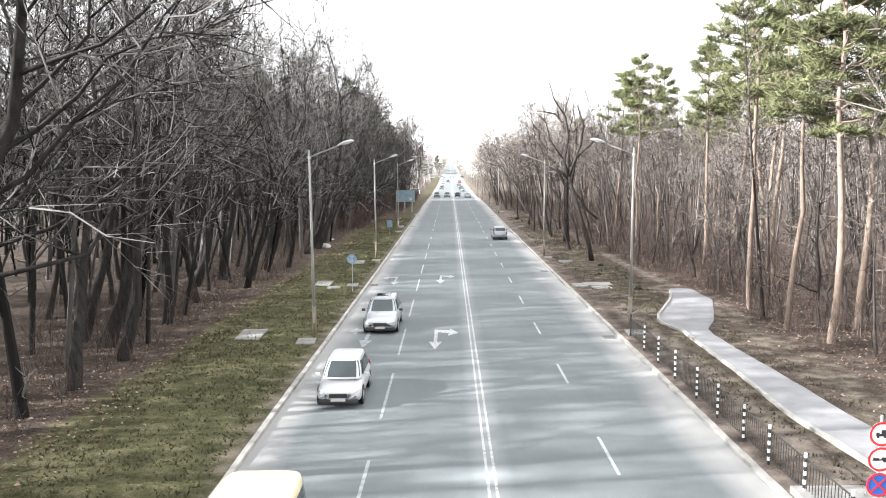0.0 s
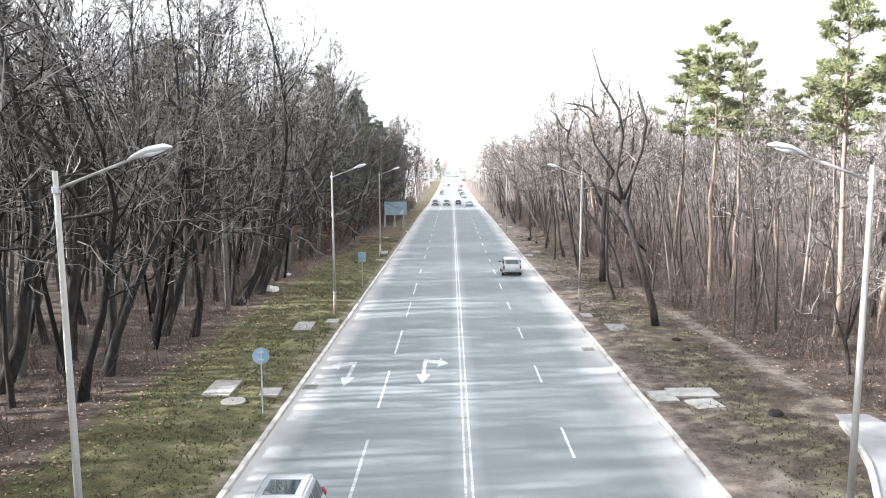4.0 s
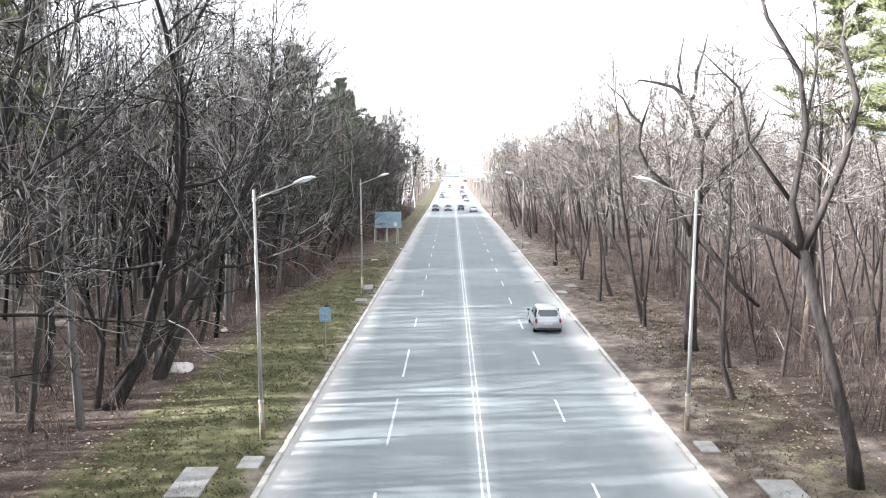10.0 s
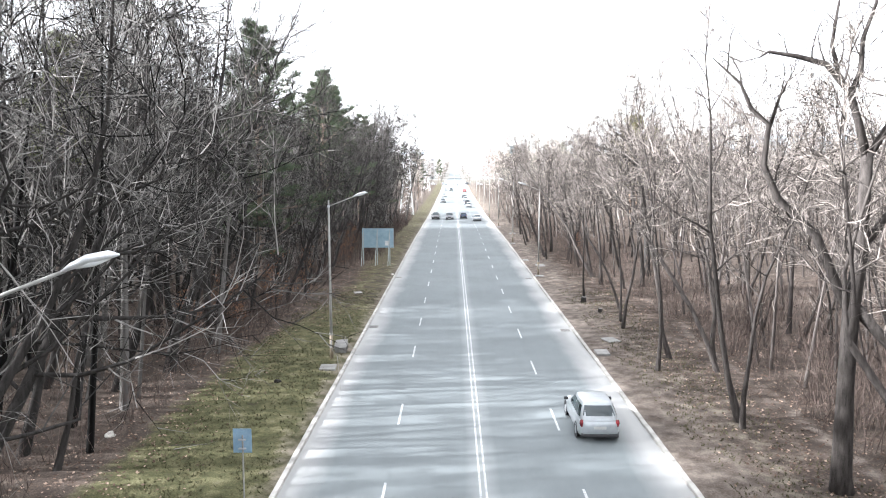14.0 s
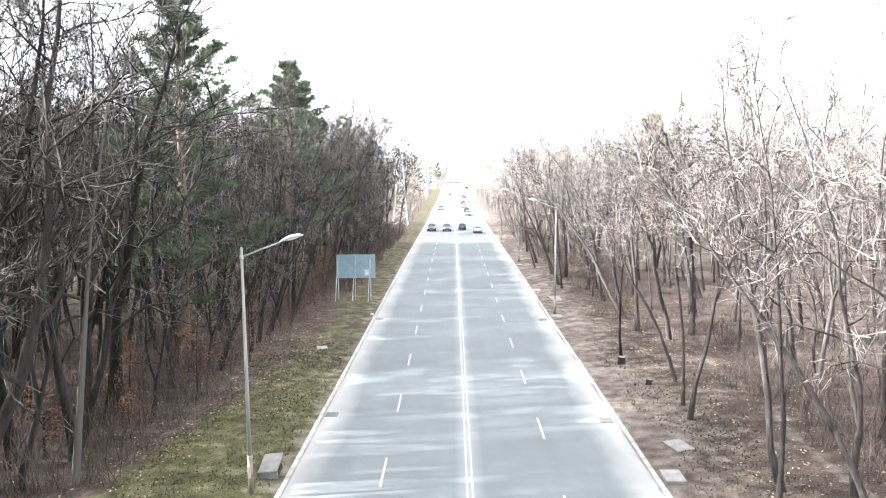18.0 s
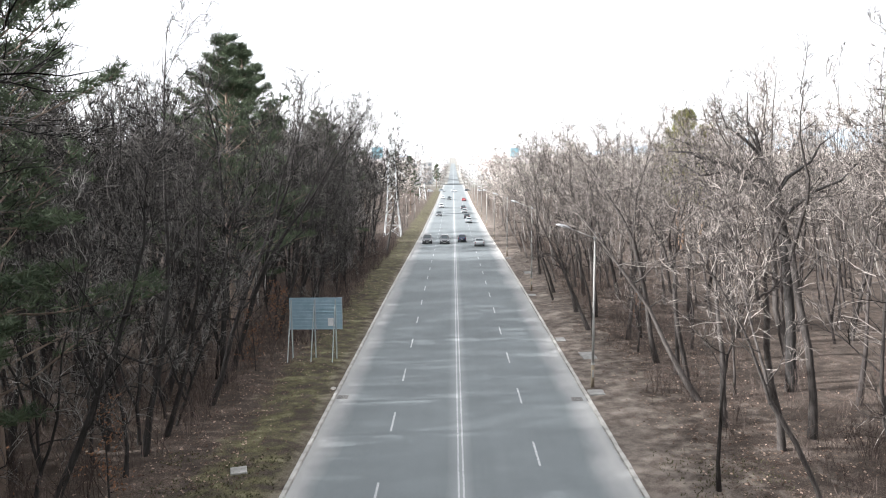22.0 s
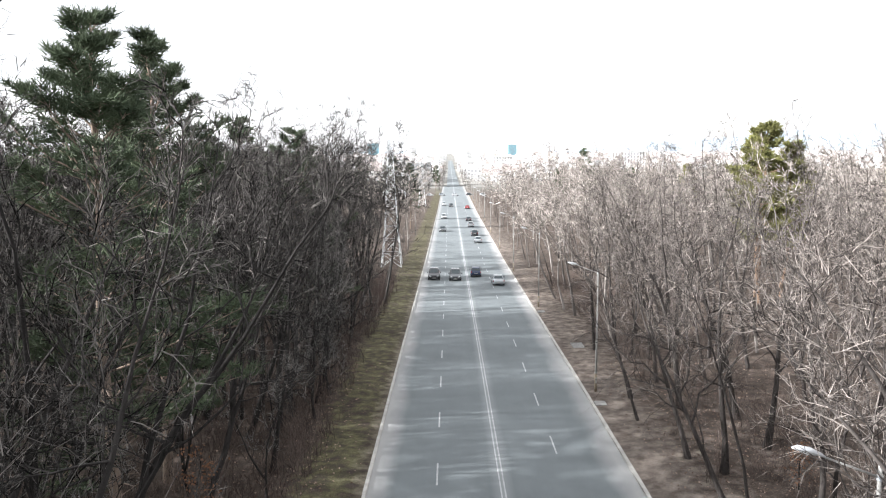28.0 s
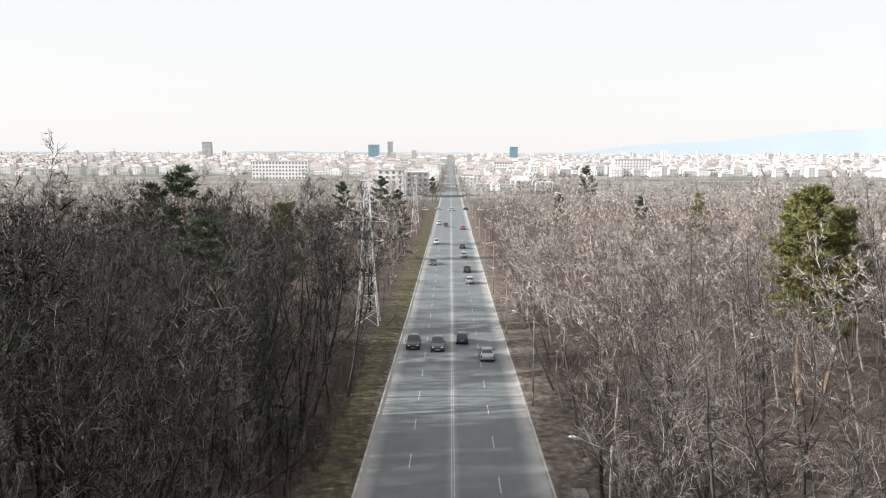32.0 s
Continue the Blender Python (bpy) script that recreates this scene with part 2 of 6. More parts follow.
def ground_mat():
    m, nt, b = nodes_of("ground", 0.95, 0, 0.1)
    att_g, att_d, att_f = (nt.nodes.new("ShaderNodeAttribute") for _ in range(3))
    att_g.attribute_name, att_d.attribute_name, att_f.attribute_name = "grass", "dirt", "city"
    fine = noise_tex(nt, 14, 5, rough=0.7)
    mid = noise_tex(nt, 1.3, 6)
    big = noise_tex(nt, 0.12, 4)
    litter = ramp(nt, math_node(nt, "ADD", math_node(nt, "MULTIPLY", fine, 0.6), math_node(nt, "MULTIPLY", mid, 0.4)),
                  [(0.32, (0.0175, 0.0138, 0.0115)), (0.5, (0.054, 0.042, 0.0345)), (0.7, (0.196, 0.157, 0.133))])
    litter = mix(nt, math_node(nt, "MULTIPLY", big, 0.4), litter, (0.115, 0.094, 0.08))
    drifts = math_node(nt, "MULTIPLY", math_node(nt, "SUBTRACT", noise_tex(nt, 0.7, 6, rough=0.7), 0.47), 4.0, True)
    litter = mix(nt, math_node(nt, "MULTIPLY", drifts, 0.6), litter, ramp(nt, fine, [(0.34, (0.044, 0.031, 0.0245)), (0.5, (0.118, 0.085, 0.0675)), (0.68, (0.265, 0.209, 0.176))]))
    grass = ramp(nt, math_node(nt, "ADD", math_node(nt, "MULTIPLY", fine, 0.5), math_node(nt, "MULTIPLY", mid, 0.5)),
                 [(0.34, (0.029, 0.03, 0.0145)), (0.5, (0.079, 0.078, 0.039)), (0.66, (0.18, 0.164, 0.096))])
    dirt = ramp(nt, math_node(nt, "ADD", math_node(nt, "MULTIPLY", fine, 0.4), math_node(nt, "MULTIPLY", mid, 0.6)),
                [(0.3, (0.115, 0.094, 0.079)), (0.7, (0.26, 0.222, 0.192))])
    wob = math_node(nt, "MULTIPLY", math_node(nt, "SUBTRACT", mid, 0.5), 1.7)
    g = math_node(nt, "ADD", att_g.outputs["Fac"], wob)
    d = math_node(nt, "ADD", att_d.outputs["Fac"], wob)
    sg = math_node(nt, "MULTIPLY", math_node(nt, "SUBTRACT", g, 0.3), 2.2, True)
    sd = math_node(nt, "MULTIPLY", math_node(nt, "SUBTRACT", d, 0.2), 1.2, True)
    c = mix(nt, sd, mix(nt, sg, litter, grass), dirt)
    c = mix(nt, att_f.outputs["Fac"], c, ramp(nt, noise_tex(nt, 0.02, 6), [(0.35, (0.13, 0.125, 0.11)), (0.65, (0.28, 0.27, 0.25))]))
    nt.links.new(c, b.inputs["Base Color"])
    bump(nt, b, math_node(nt, "ADD", fine, mid), 0.9, 0.06)
    return m


M["ground"] = ground_mat()


# ---- geometry helpers ----
class Geo:
    """Vertices and faces gathered for one mesh."""

    def __init__(self):
        self.v, self.f = [], []

    def add(self, verts, faces):
        o = len(self.v)
        self.v.extend(verts)
        self.f.extend([tuple(i + o for i in f) for f in faces])
        return self

    def box(self, x0, x1, y0, y1, z0, z1, m=None):
        p = [(x, y, z) for z in (z0, z1) for y in (y0, y1) for x in (x0, x1)]
        if m is not None:
            p = [tuple(m @ Vector(q)) for q in p]
        return self.add(p, [(0, 2, 3, 1), (4, 5, 7, 6), (0, 1, 5, 4), (2, 6, 7, 3), (0, 4, 6, 2), (1, 3, 7, 5)])

    def slab(self, x0, x1, y0, y1, z0, z1, bev, m=None):
        """A box with a bevelled top."""
        p = [(x0, y0, z0), (x1, y0, z0), (x1, y1, z0), (x0, y1, z0), (x0, y0, z1 - bev), (x1, y0, z1 - bev), (x1, y1, z1 - bev), (x0, y1, z1 - bev),
             (x0 + bev, y0 + bev, z1), (x1 - bev, y0 + bev, z1), (x1 - bev, y1 - bev, z1), (x0 + bev, y1 - bev, z1)]
        if m is not None:
            p = [tuple(m @ Vector(q)) for q in p]
        f = [(3, 2, 1, 0), (8, 9, 10, 11)]
        for a in (0, 4):
            f += [(a + i, a + (i + 1) % 4, a + 4 + (i + 1) % 4, a + 4 + i) for i in range(4)]
        return self.add(p, f)

    def tube(self, pts, radii, sides=6, cap=True, squash=None):
        pts = [Vector(p) for p in pts]
        ring, faces = [], []
        for i, p in enumerate(pts):
            d = (pts[min(i + 1, len(pts) - 1)] - pts[max(i - 1, 0)]).normalized()
            a = d.cross(Vector((0, 1, 0)) if abs(d.y) < 0.9 else Vector((1, 0, 0))).normalized()
            c = d.cross(a)
            for k in range(sides):
                t = 2 * math.pi * k / sides
                o = (a * math.cos(t) + c * math.sin(t)) * radii[i]
                if squash:
                    o = Vector((o.x * squash[0], o.y * squash[1], o.z * squash[2]))
                ring.append(tuple(p + o))
            if i:
                b = (i - 1) * sides
                faces += [(b + k, b + (k + 1) % sides, b + sides + (k + 1) % sides, b + sides + k) for k in range(sides)]
        if cap:
            n = (len(pts) - 1) * sides
            faces += [tuple(range(sides - 1, -1, -1)), tuple(n + k for k in range(sides))]
        return self.add(ring, faces)

    def mesh(self, name, smooth=False):
        me = bpy.data.meshes.new(name)
        me.from_pydata(self.v, [], self.f)
        if smooth:
            me.polygons.foreach_set("use_smooth", [True] * len(me.polygons))
        me.update()
        return me


def part(name, geo, material, parent=None, label="", smooth=False):
    """One mesh object under a thing or a part."""
    me = geo.mesh(name, smooth) if isinstance(geo, Geo) else geo
    if not me.materials:
        me.materials.append(material)
    ob = new(name, me)
    if parent is not None:
        ob.parent = parent
    if label:
        ob["label"] = label
    return ob


def thing(name, m, label, category, group="", kind=""):
    e = tagged(new(name), label, category, group, kind)
    e.empty_display_size = 0.2
    e.matrix_basis = m
    return e


# ---- terrain ----
KY = (-400, -50, 0, 60, 120, 180, 260, 400, 700, 900, 6000)
KZ = (11.7, 1.76, 0.0, -1.76, -3.33, -4.74, -7.23, -9.9, -12.57, -13.4, -14)
ROAD_L, ROAD_R = -7.16, 7.32


def rz(y):
    return float(np.interp(y, KY, KZ))


def gz(x, y):
    """Height of the ground beside the road."""
    edge = min(max((abs(x - 0.08) - 7.3) / 2.0, 0), 1)
    bank = 0.12 + 0.10 * edge
    if x > 8:
        bank += 0.10 * min(1, (x - 8) / 6)
    n = noise.noise((x * 0.12, y * 0.12, 0)) * 0.22 + noise.noise((x * 0.5, y * 0.5, 4)) * 0.06
    return rz(y) + bank + n * edge


def grow_axis(lo, hi, step, far_lo, far_hi, rate=1.16):
    a = list(np.arange(lo, hi + 1e-6, step))
    s, p = step, hi
    while p < far_hi:
        s *= rate
        p += s
        a.append(p)
    s, p, b = step, lo, []
    while p > far_lo:
        s *= rate
        p -= s
        b.append(p)
    return b[::-1] + a


TRAIL = [(15.0, 44), (14.3, 56), (14.0, 62), (13.8, 70), (13.7, 80), (14.4, 95), (14.8, 108), (15.5, 125)]


def trail_x(y):
    return float(np.interp(y, [p[1] for p in TRAIL], [p[0] for p in TRAIL]))


def build_ground():
    xs = grow_axis(-26, 26, 0.55, -3200, 3200)
    xs = sorted([x for x in xs if abs(abs(x) - 7.3) > 0.3] + [-7.36, -7.1, 7.26, 7.52])
    ys = grow_axis(-12, 232, 0.75, -350, 4900)
    verts, grass, dirt, city = [], [], [], []
    for y in ys:
        for x in xs:
            onroad = ROAD_L - 0.1 < x < ROAD_R + 0.1 and y < 1900
            z = rz(y) - 0.12 if onroad else gz(x, y)
            verts.append((x, y, z))
            g = d = 0.0
            if x < 0:
                edge = -13.9 if y < 105 else -13.9 + min(2.4, (y - 105) * 0.12)
                g = min(1, max(0, (x - edge) / 1.4 + 0.5))
                if y > 112:
                    g *= max(0.56, 1 - (y - 112) / 24)
                d = max(0, 0.75 - abs(x + 7.5) / 0.8, 0.9 - math.hypot((x + 7.8) / 1.1, (y - 105.5) / 3.5))
            elif x < 60:
                g = 0.46 * max(0, 1 - abs(x - 10.8) / 4.2) if y < 76 else 0.42 * max(0, 1 - abs(x - 10.5) / 3.5) * max(0.62, 1 - (y - 76) / 60)
                if 20 < y < 52 and x > 12:
                    g = max(g, 0.5 * max(0, 1 - abs(x - 14) / 2.2))
                    d = max(d, 0.5 - abs(x - 14) / 7)
                if 42 < y < 190:
                    d = max(d, (1.05 if y < 72 else 0.72) - abs(x - trail_x(y)) / 0.75)
                d = max(d, 0.8 - abs(x - 7.6) / 1.2, 0.42 - abs(x - 9.5) / 8 if y < 76 else 0)
                if y < 45:
                    d = max(d, 0.85 - abs(x - 9.0) / 1.6)
                if y > 76:
                    d = max(d, (0.62 if y < 108 else 0.74) - abs(x - 8.8) / 8)
            grass.append(g)
            dirt.append(max(0, d))
            city.append(min(1, max(0, (y - 520) / 120)))
    n = len(xs)
    faces = [(j * n + i, j * n + i + 1, (j + 1) * n + i + 1, (j + 1) * n + i) for j in range(len(ys) - 1) for i in range(n - 1)]
    me = bpy.data.meshes.new("ground")
    me.from_pydata(verts, [], faces)
    for name, data in (("grass", grass), ("dirt", dirt), ("city", city)):
        me.attributes.new(name, "FLOAT", "POINT").data.foreach_set("value", data)
    me.polygons.foreach_set("use_smooth", [True] * len(me.polygons))
    me.materials.append(M["ground"])
    return tagged(new("ground", me), "brown leaf-littered forest floor with mown grass verges beside the road", "ground", kind="structure")


ground = build_ground()


# ---- road ----
def knot_strip(xa, xb, y0, y1, lift):
    ys = sorted({y0, y1, *[k for k in KY if y0 < k < y1], *np.arange(math.ceil(y0 / 10) * 10, y1, 10.0)})
    v, f = [], []
    for i, y in enumerate(ys):
        v += [(xa, y, rz(y) + lift), (xb, y, rz(y) + lift)]
        if i:
            f.append((2 * i - 2, 2 * i - 1, 2 * i + 1, 2 * i))
    return Geo().add(v, f)


road = tagged(new("road", knot_strip(ROAD_L, ROAD_R, -60, 640, 0.0).mesh("road")), "worn grey asphalt four-lane road with pale dusty edges", "road", kind="structure")
road.data.materials.append(M["asphalt"])
for sx in (-0.15, 0.06):
    part("centre_line", knot_strip(sx + 0.005, sx + 0.085, -40, 500, 0.006), M["paint"], road, "white double centre line")
DASH = Geo().add([(-0.05, 0, 0), (0.05, 0, 0), (0.05, 3, 0), (-0.05, 3, 0)], [(0, 1, 2, 3)]).mesh("lane_dash")
LONG = Geo().add([(-0.05, 0, 0), (0.05, 0, 0), (0.05, 5.8, 0), (-0.05, 5.8, 0)], [(0, 1, 2, 3)]).mesh("lane_dash_long")


def dash(me, x, y, length, mat="paint"):
    o = part("lane_dash", me, M[mat], road)
    s = (rz(y + length) - rz(y)) / length
    o.matrix_basis = Matrix.Translation((x, y, rz(y) + 0.007)) @ Matrix.Rotation(math.atan(s), 4, "X")


for k in range(-2, 52):
    dash(DASH, 3.54, 1.65 + 9 * k, 3.0)
for y in [92.3, 104.4, 113.6, 122.9, 132.2] + [141.3 + 9 * k for k in range(36)]:
    dash(DASH, -3.5, y, 3.0)
for y in (52.0, 61.1, 80.3):
    dash(LONG, -3.5, y, 5.8)
FADED = Geo().add([(-0.05, 0, 0), (0.05, 0, 0), (0.05, 5.8, 0), (-0.05, 5.8, 0)], [(0, 1, 2, 3)]).mesh("faded_dash")
for y in (6.0, 15.0, 24.5, 33.4, 42.6, 71.0):
    dash(FADED, -3.5, y, 5.8, "paint_worn")


def arrow(x, y, mat, turn=1):
    """A straight-on arrow that points at oncoming drivers' way (towards -y) with a branch to the side."""
    t = turn
    pts = [(-0.09, 3.6), (-0.09, 1.1), (-0.33, 1.1), (0, -0.5), (0.33, 1.1), (0.09, 1.1), (0.09, 3.6)]
    side = [(-0.09 * t, 3.95), (0.7 * t, 3.75), (0.74 * t, 4.2), (1.15 * t, 3.1), (0.62 * t, 2.4), (0.66 * t, 3.05), (-0.09 * t, 3.35)]
    g = Geo()
    for q, dz in ((pts, 0.007), (side, 0.011)):
        g.add([(x + a, y + b, rz(y + b) + dz) for a, b in q], [tuple(range(len(q)))])
    part("turn_arrow", g, M[mat], road, "worn white turn arrow" if mat == "paint_worn" else "white turn arrow")


arrow(-1.85, 35.0, "paint")
arrow(-1.85, 56.0, "paint")
arrow(-5.35, 35.4, "paint_worn", -1)
arrow(-5.35, 55.5, "paint_worn", -1)

# ---- street lamps ----
def street_lamp(x, y, side, H=9.4, tilt=0.0):
    """side: +1 arm towards +x."""
    t = thing("street_lamp", Matrix.Translation((x, y, gz(x, y) - 0.05)) @ Matrix.Rotation(radians(tilt), 4, "Y"),
              "pale grey street lamp with one angled arm on the verge", "street lamp", "street lamps along the road")
    part("base_section", Geo().tube([(0, 0, 0), (0, 0, 1.5)], [0.105, 0.1], 12), M["pole_dark"], t, "rust-stained lower pole section", True)
    part("collar", Geo().tube([(0, 0, 1.46), (0, 0, 1.56)], [0.115, 0.115], 12), M["pole"], t)
    part("pole", Geo().tube([(0, 0, 1.5), (0, 0, 4.5), (0, 0, H)], [0.082, 0.07, 0.05], 12), M["pole"], t, "", True)
    part("access_door", Geo().box(-0.05, 0.05, -0.112, -0.09, 0.7, 1.15), M["pole"], t)
    part("clamp", Geo().tube([(0, 0, H - 0.42), (0, 0, H - 0.3)], [0.08, 0.08], 10), M["steel"], t)
    s = side
    part("arm", Geo().tube([(0.02 * s, 0, H - 0.35), (0.6 * s, 0, H - 0.12), (1.45 * s, 0, H + 0.2)], [0.035, 0.03, 0.028], 8), M["pole"], t, "", True)
    hd = part("lamp_head", Geo().tube([(1.40 * s, 0, H + 0.19), (1.55 * s, 0, H + 0.27), (1.8 * s, 0, H + 0.37), (2.1 * s, 0, H + 0.44), (2.25 * s, 0, H + 0.44)],
                                      [0.035, 0.085, 0.13, 0.115, 0.03], 10, squash=(1, 1, 0.55)), M["lamp_metal"], t, "pale cobra-head lamp", True)
    part("lens", Geo().tube([(1.6 * s, 0, H + 0.25), (1.85 * s, 0, H + 0.33), (2.1 * s, 0, H + 0.39)], [0.04, 0.10, 0.04], 8, squash=(1, 1, 0.7)), M["lamp_glass"], hd, "", True)
    return t


LAMPS_L = [(-8.0, 37.1), (-8.2, 71.2), (-8.25, 103.4)]
LAMPS_R = [(8.45, 39.0), (8.05, 72.3), (8.0, 139.2), (8.15, 175.6), (8.05, 210.8), (7.9, 244.5)] + [(8.0, 280 + 35 * i) for i in range(7)]
for x, y in LAMPS_L:
    street_lamp(x, y, 1)
for x, y in LAMPS_R:
    street_lamp(x, y, -1)

# ---- trees ----
class Wood:
    """Gathers tapered limbs as triangles and quads for one tree."""

    def __init__(self, rng):
        self.rng, self.trunk, self.fine = rng, Geo(), Geo()

    def spike(self, p, q, r, geo=None):
        """A three-sided tapering twig."""
        p, q = Vector(p), Vector(q)
        d = (q - p).normalized()
        a = d.cross(Vector((0.3, 0.2, 0.9))).normalized() * r
        b = d.cross(a)
        (geo or self.fine).add([tuple(p + a), tuple(p - a * 0.5 + b * 0.87), tuple(p - a * 0.5 - b * 0.87), tuple(q)], [(0, 1, 3), (1, 2, 3), (2, 0, 3)])


    def twig(self, p, q, r):
        """The thinnest shoots: one sliver each."""
        d = (q - p).normalized()
        a = d.cross(Vector((self.rng.uniform(-1, 1), self.rng.uniform(-1, 1), self.rng.uniform(-1, 1)))).normalized() * r
        self.fine.add([tuple(p - a), tuple(p + a), tuple(q)], [(0, 1, 2)])


def turned(d, angle, rng):
    """d turned by that angle about a random axis across it."""
    a = d.cross(Vector((rng.uniform(-1, 1), rng.uniform(-1, 1), rng.uniform(-1, 1)))).normalized()
    return (Matrix.Rotation(angle, 3, a) @ d).normalized()


def wander(rng, p, d, length, segs, wig, up):
    """A crooked way from p: points that drift, kink and bend upward."""
    pts = [p.copy()]
    drift = Vector((rng.gauss(0, 1), rng.gauss(0, 1), rng.gauss(0, 0.6))) * wig * 0.35
    for _ in range(segs):
        k = wig * (2.1 if rng.random() < 0.22 else 0.8)
        d = (d + drift + Vector((rng.gauss(0, k), rng.gauss(0, k), rng.gauss(0, k * 0.8) + up))).normalized()
        p = p + d * (length / segs * rng.uniform(0.75, 1.25))
        pts.append(p)
    return pts


def along(pts, t):
    """The point at share t of a way, with the direction there."""
    u = t * (len(pts) - 1)
    i = min(int(u), len(pts) - 2)
    return pts[i].lerp(pts[i + 1], u - i), (pts[i + 1] - pts[i]).normalized()


def dress(w, pts, r, L, subs, shoots, twigs, twig_r, lod=0, start=0.2, gnarl=0.24):
    """Crooked side branches on a limb, shoots on them, twigs on those."""
    rng = w.rng
    for s in range(subs):
        bt = start + (1 - start) * (s + rng.random()) / subs
        bp, ld = along(pts, bt)
        bd = (turned(ld, rng.uniform(0.5, 1.15), rng) + Vector((0, 0, 0.12))).normalized()
        bl = L * rng.uniform(0.3, 0.58) * (1.2 - 0.6 * bt)
        br = max(twig_r * 1.4, r * 0.34 * (1.1 - 0.6 * bt))
        bp2 = wander(rng, bp, bd, bl, (3, 2, 1)[lod], gnarl * (1.0, 1.5, 1.0)[lod], 0.07)
        if lod:
            for a, b in zip(bp2, bp2[1:]):
                w.spike(a, b, br)
                br *= 0.6
        else:
            n = len(bp2) - 1
            w.fine.tube(bp2, [br * (1 - 0.8 * i / n) + twig_r * 0.4 for i in range(n + 1)], 3, False)
        for _ in range(shoots):
            q, sd = along(bp2, rng.uniform(0.15, 1.0))
            cd = (turned(sd, rng.uniform(0.38, 1.05), rng) + Vector((0, 0, 0.07))).normalized()
            cl = bl * rng.uniform(0.25, 0.52) + 0.15
            e = q + cd * cl
            if lod == 0:
                w.spike(q, e, twig_r * 1.15)
            else:
                w.twig(q, e, twig_r)
            for _ in range(twigs):
                a = q.lerp(e, rng.uniform(0.15, 1.0))
                td = (turned(cd, rng.uniform(0.3, 0.95), rng) + Vector((0, 0, 0.06))).normalized()
                w.twig(a, a + td * (0.16 + cl * rng.uniform(0.3, 0.75)), twig_r * 0.75)


def bare_tree(seed, H=15.0, r0=0.2, first=0.3, limbs=11, subs=7, shoots=5, twigs=5, reach=0.34, rise=0.4, gnarl=0.2, sides=7, twig_r=0.0105,
              lopsided=0.0, sweep=0.0, fork=False, lod=0, crook=0.08):
    """A bare broadleaf tree with a crooked trunk. Returns the trunk with its limbs, and the finer branches."""
    rng = random.Random(seed)
    w = Wood(rng)
    leaders = []
    segs = (8, 5, 2)[lod]

    def leader(p, d, length, r, n, tip=0.07):
        pts = [p.copy()]
        for _ in range(n):
            d = (d + Vector((rng.gauss(0, crook) - sweep * 0.16, rng.gauss(0, crook), 0.06))).normalized()
            p = p + d * length / n
            pts.append(p)
        rad = [r * (1 - (1 - tip) * (i / n) ** 0.85) for i in range(n + 1)]
        return pts, rad

    start = Vector((0, 0, -0.25))
    if fork:
        pts, rad = leader(start, Vector((sweep, 0, 1)).normalized(), H * (first + 0.06), r0, max(2, segs // 2), 0.78)
        rad[0] *= 1.4
        w.trunk.tube(pts, rad, sides, False)
        az = rng.uniform(0, 6.28)
        for k in range(rng.choice((2, 2, 3))):
            a = az + k * (2.2 + rng.random())
            tilt = rng.uniform(0.22, 0.5)
            d = Vector((math.cos(a) * tilt, math.sin(a) * tilt, 1)).normalized()
            s = leader(pts[-1] - d * 0.12, d, H * (0.94 - first) * rng.uniform(0.82, 1.05), r0 * 0.66, segs)
            w.trunk.tube(*s, max(3, sides - 1), False)
            leaders.append((*s, 0.1))
    else:
        s = leader(start, Vector((sweep, 0, 1)).normalized(), H, r0, segs)
        s[1][0] *= 1.4
        w.trunk.tube(*s, sides, False)
        leaders.append((*s, first))
    per = max(3, round(limbs / len(leaders)))
    for pts, rad, f0 in leaders:
        az = rng.uniform(0, 6.28)
        for k in range(per):
            t = f0 + (0.97 - f0) * (k + rng.random()) / per
            u = (t - f0) / (1 - f0)
            p, _ = along(pts, t)
            r = float(np.interp(t * (len(rad) - 1), range(len(rad)), rad))
            az += 2.4 + rng.gauss(0, 0.5)
            a, out = az, 1.0
            el = rise + 0.62 * u + rng.gauss(0, 0.17)
            if lopsided and rng.random() < lopsided:
                a, out = rng.gauss(0, 0.6), 1.3
                el -= 0.2
            d = Vector((math.cos(a) * math.cos(el), math.sin(a) * math.cos(el), math.sin(el)))
            L = H * reach * (1.05 - 0.62 * u) * rng.uniform(0.65, 1.2) * out * (0.8 if fork else 1)
            lr = max(0.026, r * rng.uniform(0.38, 0.62))
            lp = wander(rng, p, d, L, (6, 4, 2)[lod], gnarl, 0.09)
            n = len(lp) - 1
            w.trunk.tube(lp, [lr * (1 - 0.86 * (i / n) ** 0.9) for i in range(n + 1)], 5 if lr > 0.06 and lod == 0 else 4 if lod == 0 else 3, False)
            dress(w, lp, lr, L, subs, shoots, twigs, twig_r, lod)
        dress(w, pts[-3:], rad[-3], H * 0.16, subs, shoots, twigs, twig_r, lod, 0.05)
    return w.trunk, w.fine


def limbed(skeleton, trunk_limbs, seed, sides=8, subs=8):
    """A single old tree from its own limbs: lists of (points, radii); the first ones bear no branches."""
    w = Wood(random.Random(seed))
    for k, (pts, rad) in enumerate(skeleton):
        pts = [Vector(p) for p in pts]
        w.trunk.tube(pts, rad, sides if k < trunk_limbs else 6)
        if k >= trunk_limbs:
            L = sum((b - a).length for a, b in zip(pts, pts[1:]))
            dress(w, pts, rad[0] * 0.7, max(1.6, L * 0.55), subs, 5, 5, 0.011, 0, 0.25)
    return w.trunk, w.fine


